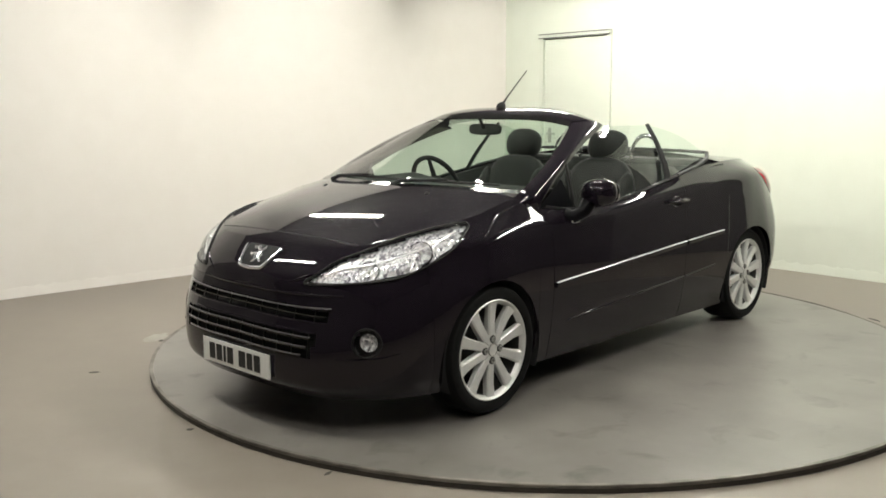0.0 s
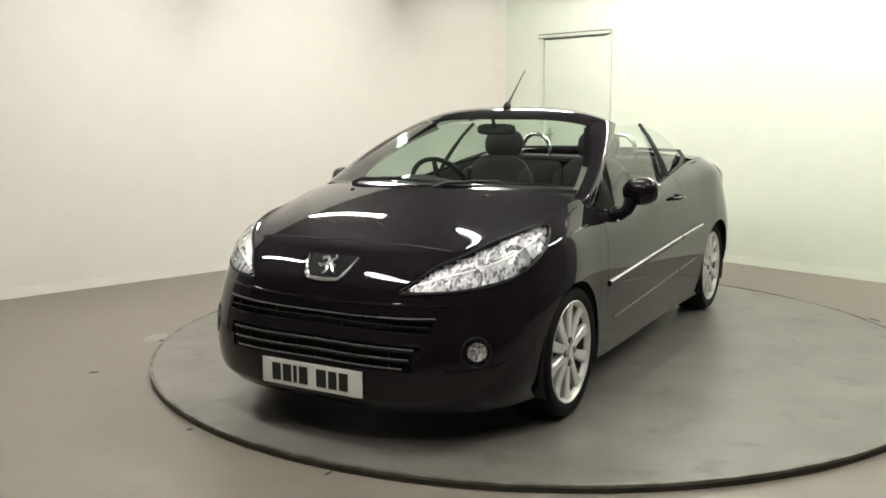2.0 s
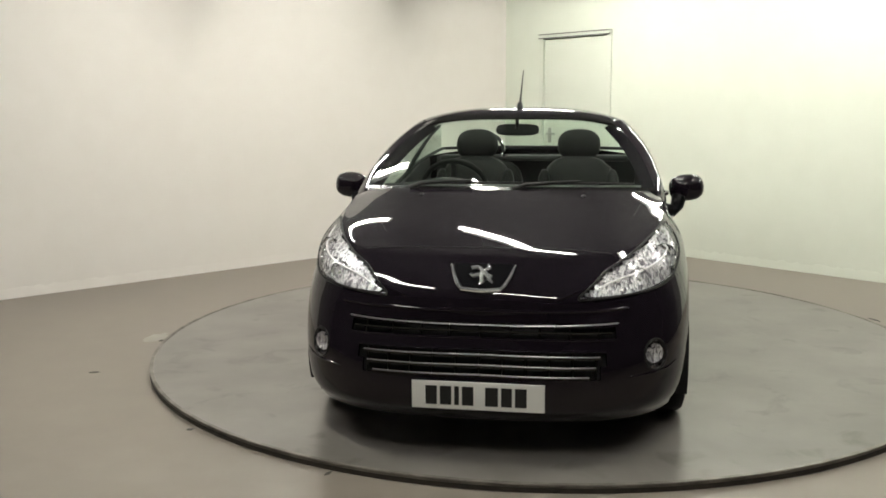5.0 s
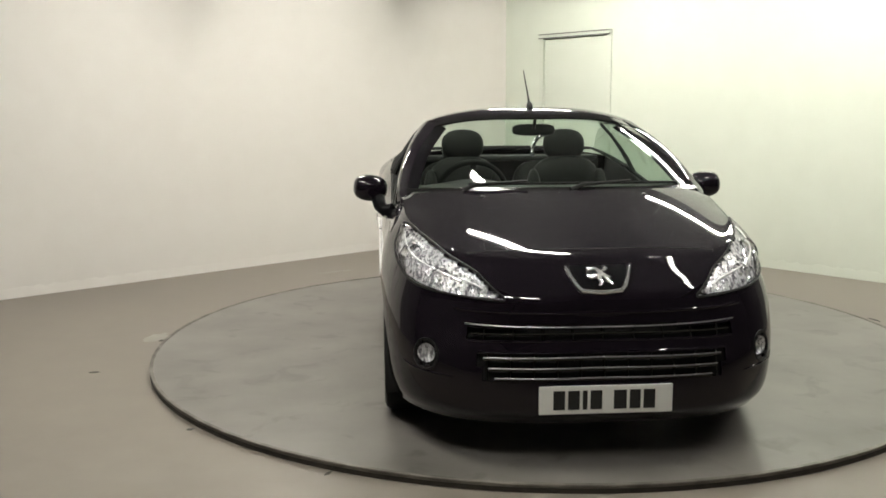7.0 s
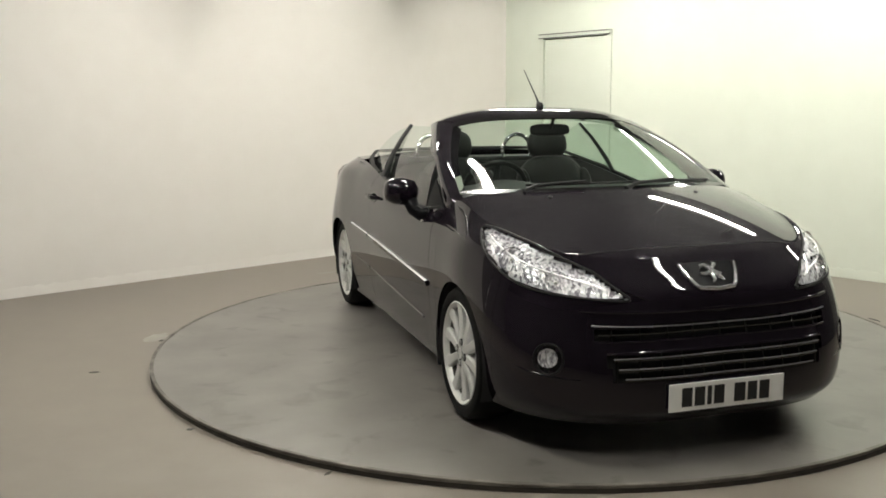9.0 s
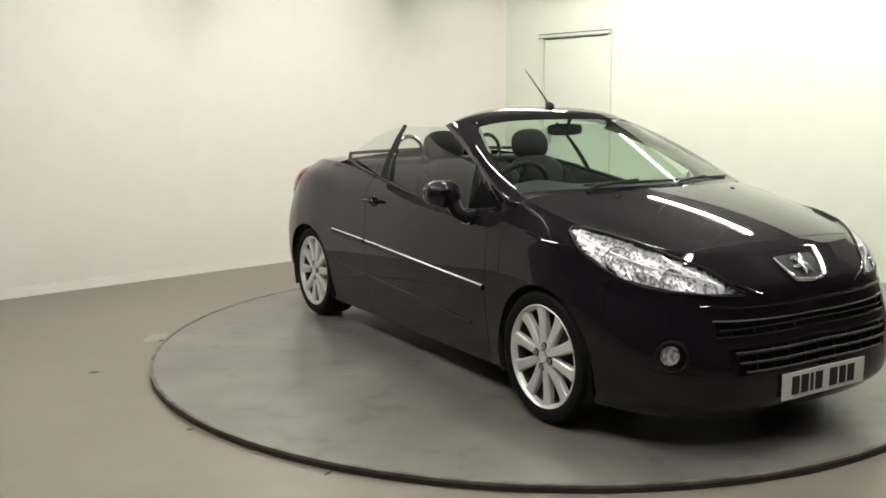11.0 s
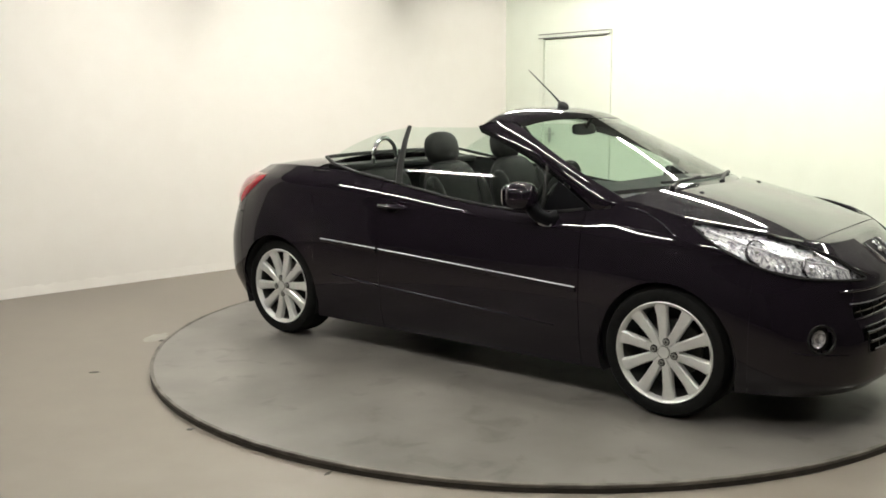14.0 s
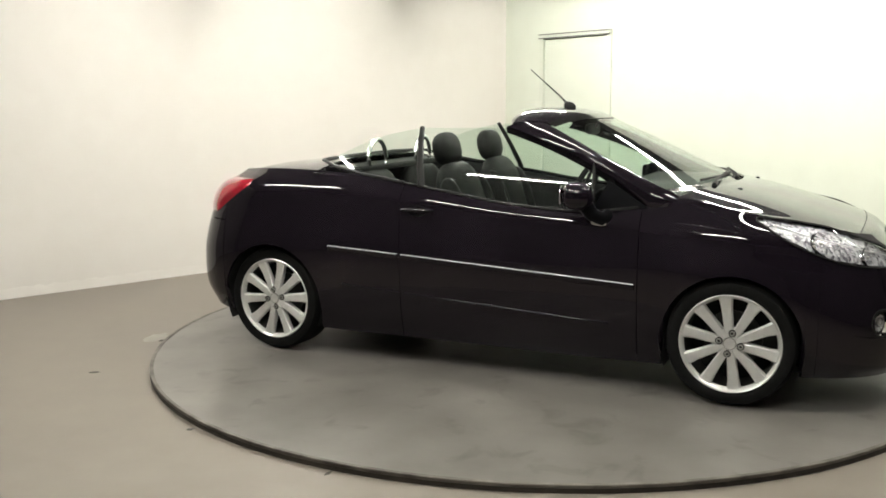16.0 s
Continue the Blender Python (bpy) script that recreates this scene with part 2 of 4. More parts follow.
# ---- the room ----
def slab(name, corners, thick_dir, mat, label, category):
    """A wall, floor or ceiling from four corners and a thickness vector."""
    c = [Vector(p) for p in corners]
    t = Vector(thick_dir)
    verts = c + [p + t for p in c]
    faces = [(0, 1, 2, 3), (7, 6, 5, 4), (0, 4, 5, 1), (1, 5, 6, 2), (2, 6, 7, 3), (3, 7, 4, 0)]
    ob = new(name, mesh_of(name, verts, faces, mat))
    return tagged(ob, label, category, kind="structure")


DOOR_A, DOOR_B, DOOR_TOP = 0.505, 1.45, 2.14


def build_room():
    lo, hi = FLOOR_Z, CEIL_Z
    t = 0.2
    tagged(slab("floor", [room(-t, -t, lo), room(LEN1 + t, -t, lo), room(LEN1 + t, LEN2 + t, lo), room(-t, LEN2 + t, lo)], (0, 0, -0.2), M_FLOOR, "grey painted concrete floor, scuffed and dusty", "floor"))
    slab("ceiling", [room(-t, -t, hi), room(LEN1 + t, -t, hi), room(LEN1 + t, LEN2 + t, hi), room(-t, LEN2 + t, hi)], (0, 0, 0.2), M_CEIL, "plain dark painted ceiling", "ceiling")
    slab("wall_west", [room(0, 0, lo), room(WHITE1, 0, lo), room(WHITE1, 0, hi), room(0, 0, hi)], -E2 * t, M_WALL, "cream-white painted wall, faintly marked", "wall")
    # The next five walls are unseen; their tones shape the car's reflections.
    slab("wall_west_unseen_end", [room(WHITE1, 0, lo), room(LEN1, 0, lo), room(LEN1, 0, hi), room(WHITE1, 0, hi)], -E2 * t, M_GREYWALL, "unseen grey wall beyond the white bay, toned for reflections in the car", "wall")
    slab("wall_north_unseen_step", [room(0, WHITE2, lo), room(0, 6.4, lo), room(0, 6.4, hi), room(0, WHITE2, hi)], -E1 * t, M_MIDWALL, "unseen grey wall step, added to soften reflections in the car", "wall")
    slab("wall_north_end", [room(0, 6.4, lo), room(0, LEN2, lo), room(0, LEN2, hi), room(0, 6.4, hi)], -E1 * t, M_DARKWALL, "unseen dark wall beyond the white bay, toned for reflections in the car", "wall")
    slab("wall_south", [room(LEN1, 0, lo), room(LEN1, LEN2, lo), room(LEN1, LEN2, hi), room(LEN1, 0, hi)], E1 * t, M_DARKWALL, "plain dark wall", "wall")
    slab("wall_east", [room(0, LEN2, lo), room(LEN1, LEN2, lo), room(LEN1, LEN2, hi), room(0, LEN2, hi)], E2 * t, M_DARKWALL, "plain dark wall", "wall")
    # the wall with the door: three pieces round the opening, one mesh
    verts, faces = [], []
    for s0, s1, z0, z1 in ((0, DOOR_A, lo, hi), (DOOR_B, WHITE2, lo, hi), (DOOR_A, DOOR_B, DOOR_TOP, hi)):
        n = len(verts)
        c = [room(0, s0, z0), room(0, s1, z0), room(0, s1, z1), room(0, s0, z1)]
        verts += c + [p - E1 * t for p in c]
        faces += [tuple(n + i for i in f) for f in [(0, 1, 2, 3), (7, 6, 5, 4), (0, 4, 5, 1), (1, 5, 6, 2), (2, 6, 7, 3), (3, 7, 4, 0)]]
    tagged(new("wall_north", mesh_of("wall_north", verts, faces, M_WALL2)), "white painted wall with a doorway, greened and darkened for its lighting", "wall", kind="structure")
    m = Matrix((E2.to_4d(), (-E1).to_4d(), Vector((0, 0, 1, 0)), Vector((0, 0, 0, 1)))).transposed()
    m.translation = room(0, 0, 0)
    # local x along the door wall, y into the wall, z up
    door = tagged(new("door_1"), "closed white flush door with a lever handle", "door", kind="structure")
    door.matrix_world = m
    w = DOOR_B - DOOR_A
    mid = (DOOR_A + DOOR_B) / 2
    part("door_leaf", boxes(((w - 0.10, 0.044, DOOR_TOP - 0.06 - lo), (mid, 0.05, (DOOR_TOP - 0.06 + lo) / 2 + 0.002), None, 0.003)), M_DOOR, door, smooth=False)
    part("door_frame", boxes(((0.05, 0.12, DOOR_TOP - lo), (DOOR_A + 0.025, 0.055, (DOOR_TOP + lo) / 2)), ((0.05, 0.12, DOOR_TOP - lo), (DOOR_B - 0.025, 0.055, (DOOR_TOP + lo) / 2))), M_DOOR, door, "white painted door frame", smooth=False)
    part("door_head", boxes(((w, 0.13, 0.046), (mid, 0.052, DOOR_TOP - 0.023), None, 0.003)), M_DOOR, door, "white painted door head", smooth=False)
    for z in (DOOR_TOP - 0.004, DOOR_TOP - 0.042):
        part("door_rail", boxes(((w - 0.004, 0.016, 0.010), (mid, -0.020, z), None, 0.002)), M_RAIL, door, "thin grey metal rail over the door", smooth=False)
    h = part("door_handle", boxes(((0.04, 0.008, 0.16), (DOOR_A + 0.13, 0.024, 1.08), None, 0.003)), M_GREYMETAL, door, "dark metal handle plate")
    part("lever", tube([(DOOR_A + 0.13, 0.022, 1.10), (DOOR_A + 0.13, -0.03, 1.10), (DOOR_A + 0.15, -0.04, 1.10), (DOOR_A + 0.25, -0.04, 1.10)], 0.010), M_GREYMETAL, h)
    # plain backing behind the door so that the opening is closed
    slab("wall_behind_door", [room(-t - 0.01, 0.3, lo), room(-t - 0.01, 1.7, lo), room(-t - 0.01, 1.7, hi), room(-t - 0.01, 0.3, hi)], -E1 * 0.05, M_WALL, "plain wall closing the doorway", "wall")
    # skirting: a thin uneven strip of hardened paint at the foot of both walls
    for name, along, axis_e, off, s0, s1 in (("baseboard", E1, E2, 0, 0.0, WHITE1), ("baseboard", E2, E1, 0, DOOR_B, WHITE2)):
        rnd = random.Random(3 if along is E1 else 4)
        n = 120
        P = []
        for i in range(n + 1):
            s = s0 + (s1 - s0) * i / n
            base = CORNER + along * s
            hgt = 0.075 + 0.012 * rnd.uniform(-1, 1)
            d = 0.004 + 0.002 * rnd.uniform(-1, 1)
            P.append([base + Vector((0, 0, lo + hgt)) + axis_e * 0.001, base + axis_e * d + Vector((0, 0, lo + hgt - 0.012)), base + axis_e * (d + 0.003) + Vector((0, 0, lo + 0.02)), base + axis_e * (d + 0.006) + Vector((0, 0, lo + 0.001))])
        ob = part("baseboard", sheet(P), M_WALL if along is E1 else M_WALL2, None)
        tagged(ob, "low white painted skirting with uneven edge", "baseboard", kind="structure")


def build_turntable():
    disc = thing("turntable", "round grey painted turntable with scuffs and tyre marks", "turntable")
    part("deck", lathe([(0.0, -0.004), (DISC_R - 0.02, -0.004), (DISC_R - 0.02, 0.0 - 0.02)], 160, "Z"), M_DISC, disc, smooth=False)
    part("steel_edge", lathe([(DISC_R - 0.0205, -0.0035), (DISC_R - 0.018, 0.0), (DISC_R - 0.002, 0.0), (DISC_R, -0.003), (DISC_R, -0.006), (DISC_R - 0.003, -0.016), (DISC_R - 0.0205, -0.016)], 160, "Z", True), M_STEEL, disc, "thin worn steel edge", smooth=False)
    skirt = lathe([(DISC_R - 0.03, -0.016), (DISC_R - 0.001, -0.016), (DISC_R - 0.001, FLOOR_Z + 0.001), (DISC_R - 0.03, FLOOR_Z + 0.001)], 160, "Z", True)
    part("rubber_skirt", skirt, M_LIP, disc, "black rubber skirt", smooth=False)
    return disc


def build_floor_marks():
    """Chips, scuffs and dropped grit on the floor round the turntable."""
    rnd = random.Random(11)
    # The last mark is an added line repeating the turntable's dark far edge.
    for x, y, rx, ry, mat, name, label in ((-2.388, -0.889, 0.035, 0.02, M_GREYSTAIN, "floor_chip", "small dark chip in the painted floor"), (-2.30, -0.196, 0.018, 0.03, M_GREYSTAIN, "floor_chip", "small dark chip beside the turntable edge"), (-2.36, -0.13, 0.07, 0.14, M_SCUFF, "floor_scuff", "pale worn scuff beside the turntable"), (-0.80, -2.14, 0.03, 0.012, M_GREYSTAIN, "floor_chip", "small dark grit beside the turntable edge"), (-1.53, -1.71, 0.02, 0.02, M_GREYSTAIN, "floor_chip", "small dark grit beside the turntable edge"), (-1.746, 2.212, 0.05, 0.22, M_SCUFF, "floor_scuff", "pale smear on the grey floor"), (2.27, 0.72, 0.02, 0.07, M_GREYSTAIN, "floor_line", "short dark line beside the turntable edge")):
        n = 18
        ang = math.atan2(y, x)
        verts = []
        for k in range(n):
            u = 2 * math.pi * k / n
            f = rnd.uniform(0.65, 1.0)
            px, py = rx * f * math.cos(u), ry * f * math.sin(u)
            verts.append((x + px * math.cos(ang) - py * math.sin(ang), y + px * math.sin(ang) + py * math.cos(ang), FLOOR_Z + 0.0015))
        verts += [(0.6 * (v[0] - x) + x, 0.6 * (v[1] - y) + y, FLOOR_Z + 0.004) for v in verts]
        faces = [(k, (k + 1) % n, n + (k + 1) % n, n + k) for k in range(n)] + [tuple(range(n, 2 * n))]
        tagged(new(name, mesh_of(name, verts, faces, mat)), label, "floor mark", kind="structure")


# ---- ceiling lights: fittings over the bay, some added as unseen fill ----
def build_lights():
    fit = thing("ceiling_light", "white hanging fluorescent batten with a lit diffuser, in rows partly added as fill", "ceiling light", "battens over the bay")
    L = 1.22
    part("housing", boxes(((L - 0.06, 0.06, 0.045), (0, 0, 0.030), None, 0.008)), M_WHITE, fit, "white enamelled steel housing", smooth=False)
    part("diffuser", tube([(-L / 2, 0, -0.020), (L / 2, 0, -0.020)], 0.023, 16), M_TUBE, fit, "glowing opal diffuser")
    for x in (-L / 2 - 0.012, L / 2 + 0.012):
        part("end_cap", boxes(((0.022, 0.044, 0.044), (x, 0, -0.020), None, 0.005)), M_WHITE, fit, "white end cap")
    for x in (-0.4, 0.4):
        part("hanger", tube([(x, 0, 0.05), (x, 0, CEIL_Z - LIGHT_Z)], 0.004, 6), M_GREYMETAL, fit, "thin steel hanging rod")
    ang = math.degrees(math.atan2(E2.y, E2.x))
    # Fittings at (1.45, 1.75) and beyond s2 5.8 are added as fill.
    spots = [(1.45, 1.75), (1.45, 3.86), (1.45, 5.95), (3.8, 1.5), (3.8, 3.74), (3.8, 5.85), (6.0, 2.1), (6.0, 4.05), (6.2, 6.0)]
    fit.matrix_basis = Matrix.Translation(room(*spots[0], LIGHT_Z)) @ pose(0, 0, 0, 0, 0, ang)
    for s in spots[1:]:
        copy_thing(fit, Matrix.Translation(room(*s, LIGHT_Z)) @ pose(0, 0, 0, 0, 0, ang))


# ---- the car: x forward, y to its left, z up from the deck ----
HUB_F, HUB_R, HUB_Y, HUB_Z = 1.275, -1.272, 0.825, 0.298
TYRE_R, RIM_R, ARCH_R = 0.300, 0.231, 0.322

# plan outline at bumper height, from the nose to the tail
OUT_X = [2.092, 2.088, 2.058, 2.00, 1.90, 1.765, 1.60, 1.42, 1.27, 1.0, 0.5, 0.0, -0.5, -1.0, -1.27, -1.5, -1.72, -1.875, -1.94, -1.955]
OUT_Y = [0.0, 0.22, 0.42, 0.57, 0.70, 0.787, 0.834, 0.852, 0.858, 0.852, 0.852, 0.854, 0.856, 0.866, 0.877, 0.876, 0.825, 0.68, 0.42, 0.0]
_k = np.arange(len(OUT_X), dtype=float)
_kk = np.linspace(0, len(OUT_X) - 1, 1500)
_ox, _oy = smooth_interp(_kk, _k, OUT_X), smooth_interp(_kk, _k, OUT_Y)
_arc = np.concatenate([[0], np.cumsum(np.hypot(np.diff(_ox), np.diff(_oy)))])
ARC_END = float(_arc[-1])


def arc_at_x(x):
    return float(np.interp(-x, -_ox, _arc))


A_KNOT = [0.0, 0.28, 0.52, 0.76, 1.02] + [arc_at_x(x) for x in (1.27, 1.0, 0.84, 0.6, 0.2, -0.3, -0.8, -1.27, -1.62)] + [ARC_END - 0.42, ARC_END]
ROW_Z = [
    [0.165, 0.165, 0.165, 0.165, 0.165, 0.16, 0.16, 0.155, 0.15, 0.15, 0.15, 0.15, 0.17, 0.21, 0.24, 0.25],
    [0.235, 0.235, 0.235, 0.24, 0.26, 0.30, 0.29, 0.28, 0.27, 0.26, 0.26, 0.27, 0.30, 0.33, 0.35, 0.35],
    [0.40, 0.40, 0.40, 0.41, 0.43, 0.46, 0.46, 0.45, 0.45, 0.45, 0.45, 0.46, 0.47, 0.48, 0.50, 0.50],
    [0.545, 0.55, 0.555, 0.565, 0.585, 0.62, 0.61, 0.60, 0.59, 0.59, 0.60, 0.62, 0.63, 0.62, 0.60, 0.60],
    [0.650, 0.648, 0.648, 0.664, 0.70, 0.735, 0.735, 0.735, 0.735, 0.745, 0.77, 0.80, 0.82, 0.80, 0.78, 0.78],
    [0.714, 0.713, 0.714, 0.738, 0.785, 0.822, 0.820, 0.822, 0.83, 0.852, 0.895, 0.935, 0.955, 0.94, 0.90, 0.88],
    [0.791, 0.791, 0.792, 0.812, 0.849, 0.910, 0.956, 0.912, 0.880, 0.895, 0.965, 1.030, 1.045, 1.03, 1.00, 0.98],
]
ROW_IN = [
    [0.06, 0.06, 0.06, 0.06, 0.05, 0.03, 0.045, 0.055, 0.06, 0.06, 0.06, 0.055, 0.03, 0.05, 0.08, 0.08],
    [0.005, 0.005, 0.005, 0.01, 0.012, 0.015, 0.02, 0.028, 0.03, 0.03, 0.03, 0.028, 0.015, 0.01, 0.01, 0.01],
    [0.025, 0.015, 0.005, 0.0, 0.0, 0.0, 0.005, 0.008, 0.008, 0.008, 0.008, 0.006, 0.0, 0.0, 0.0, 0.0],
    [0.07, 0.062, 0.048, 0.032, 0.014, 0.0, 0.003, 0.004, 0.004, 0.004, 0.004, 0.003, 0.0, 0.005, 0.02, 0.03],
    [0.080, 0.078, 0.073, 0.068, 0.050, 0.016, 0.012, 0.012, 0.012, 0.012, 0.012, 0.012, 0.012, 0.042, 0.075, 0.09],
    [0.130, 0.128, 0.121, 0.107, 0.082, 0.042, 0.032, 0.027, 0.025, 0.025, 0.026, 0.028, 0.036, 0.095, 0.15, 0.17],
    [0.215, 0.212, 0.205, 0.197, 0.165, 0.118, 0.102, 0.082, 0.068, 0.068, 0.078, 0.100, 0.150, 0.245, 0.285, 0.295],
]
NROW = len(ROW_Z)


_v = np.linspace(0, NROW - 1, 97)
_STEP = 0.004
_grid = np.append(np.arange(0, ARC_END, _STEP), ARC_END)


def _columns():
    """All vertical sections of the body on a fine grid of arcs."""
    x, y = np.interp(_grid, _arc, _ox), np.interp(_grid, _arc, _oy)
    tx, ty = np.gradient(x, _grid), np.gradient(y, _grid)
    tx[0], ty[0], tx[-1], ty[-1] = 0, 1, 0, -1
    l = np.hypot(tx, ty)
    nx, ny = ty / l, -tx / l
    zs = np.stack([smooth_interp(_grid, A_KNOT, r) for r in ROW_Z])
    ins = np.stack([smooth_interp(_grid, A_KNOT, r) for r in ROW_IN])
    k = np.arange(NROW, dtype=float)
    out = np.empty((len(_grid), len(_v), 3))
    for i in range(len(_grid)):
        inn = smooth_interp(_v, k, ins[:, i])
        out[i, :, 0] = x[i] - nx[i] * inn
        out[i, :, 1] = np.maximum(y[i] - ny[i] * inn, 0.0)
        out[i, :, 2] = smooth_interp(_v, k, zs[:, i])
    return out


COLUMNS = _columns()


def column(a):
    """The body's vertical section at arc a (positive: car's left side): points from bottom edge to top edge."""
    b = min(abs(a), ARC_END - 1e-6) / _STEP
    i = min(int(b), len(_grid) - 2)
    c = COLUMNS[i] + (COLUMNS[i + 1] - COLUMNS[i]) * min(b - i, 1.0)
    return c * np.array([1, 1 if a >= 0 else -1, 1])


def arch_floor(x):
    """Height of the wheel-arch edge at x, or nothing."""
    z = -1.0
    for h in (HUB_F, HUB_R):
        d = abs(x - h)
        if d < ARCH_R:
            z = max(z, HUB_Z + math.sqrt(ARCH_R ** 2 - d * d))
    return z


def column_rows(a, n, z_lo=None, z_hi=None):
    c = column(a)
    lo = c[0, 2] if z_lo is None else z_lo
    hi = c[-1, 2] if z_hi is None else z_hi
    lo = max(lo, arch_floor(np.interp(abs(a), _arc, _ox)))
    v = np.arange(len(c), dtype=float)
    v0, v1 = np.interp(lo, c[:, 2], v), np.interp(hi, c[:, 2], v)
    t = np.linspace(v0, v1, n)
    return np.stack([np.interp(t, v, c[:, i]) for i in range(3)], 1)


def surf(a, z, out=0.0):
    """The point of the body's skin at arc a and height z, moved outwards by out."""
    def raw(a, z):
        c = column(a)
        return Vector([np.interp(z, c[:, 2], c[:, i]) for i in range(3)])
    p = raw(a, z)
    if out:
        da, dz = raw(a + 0.02, z) - raw(a - 0.02, z), raw(a, z + 0.01) - raw(a, z - 0.01)
        n = da.cross(dz).normalized()
        if n.dot(p - Vector((0.0, 0, 0.45))) < 0:
            n = -n
        p = p + n * out
    return p


def stations(a0, a1, step=0.025):
    """Arc stations between a0 and a1, with extra ones at the arch edges."""
    s = list(np.linspace(a0, a1, max(2, int(abs(a1 - a0) / step) + 1)))
    for h in (HUB_F, HUB_R):
        for d in (-ARCH_R, ARCH_R):
            for e in (-0.0006, 0.0006, 0.004, -0.004, 0.012, -0.012):
                b = arc_at_x(h + d + e)
                for c in (b, -b):
                    if min(a0, a1) < c < max(a0, a1):
                        s.append(c)
    return sorted(s)


def panel(a0, a1, rows=26, z_lo=None, z_hi=None, holes=(), thick=0.012):
    st = stations(a0, a1)
    P = np.array([column_rows(a, rows, z_lo and z_lo(a), z_hi and z_hi(a)) for a in st])
    drop = None
    if holes:
        drop = np.zeros((len(st) - 1, rows - 1), bool)
        for i in range(len(st) - 1):
            for j in range(rows - 1):
                am = abs((st[i] + st[i + 1]) / 2)
                zm = (P[i, j, 2] + P[i + 1, j + 1, 2]) / 2
                drop[i, j] = any(f(am, zm) for f in holes)
    return sheet(P, thick, inward=(0.0, 0, 0.45), drop=drop)


# headlamp outline on the skin: arc, lower and upper height
HL_A = [0.40, 0.47, 0.54, 0.64, 0.77, 0.90, 1.0, 1.1, 1.2, 1.27, 1.315]
HL_LO = [0.650, 0.652, 0.656, 0.663, 0.672, 0.690, 0.716, 0.753, 0.800, 0.842, 0.868]
HL_HI = [0.656, 0.697, 0.735, 0.766, 0.795, 0.824, 0.844, 0.860, 0.872, 0.878, 0.880]


def in_lamp(a, z, grow=-0.002):
    if not HL_A[0] < a < HL_A[-1]:
        return False
    return smooth_interp(a, HL_A, HL_LO) - grow < z < smooth_interp(a, HL_A, HL_HI) + grow


def in_fog(a, z):
    return math.hypot(a - 0.730, z - 0.424) < 0.058


def in_grille(a, z):
    return (a < 0.475 + 0.25 * (z - 0.352) and 0.345 < z < 0.452) or (a < 0.545 and 0.500 < z < 0.550)


def lamp_patch(side, out, shrink=0.0, n=40, m=12, bulge=0.0):
    P = []
    for a in np.linspace(HL_A[0], HL_A[-1], n):
        lo, hi = float(smooth_interp(a, HL_A, HL_LO)), float(smooth_interp(a, HL_A, HL_HI))
        mid = (lo + hi) / 2
        hw = max((hi - lo) / 2 - shrink, 0.001)
        P.append([surf(side * a, mid + hw * t, out + bulge * (1 - t * t)) for t in np.linspace(-1, 1, m)])
    return P


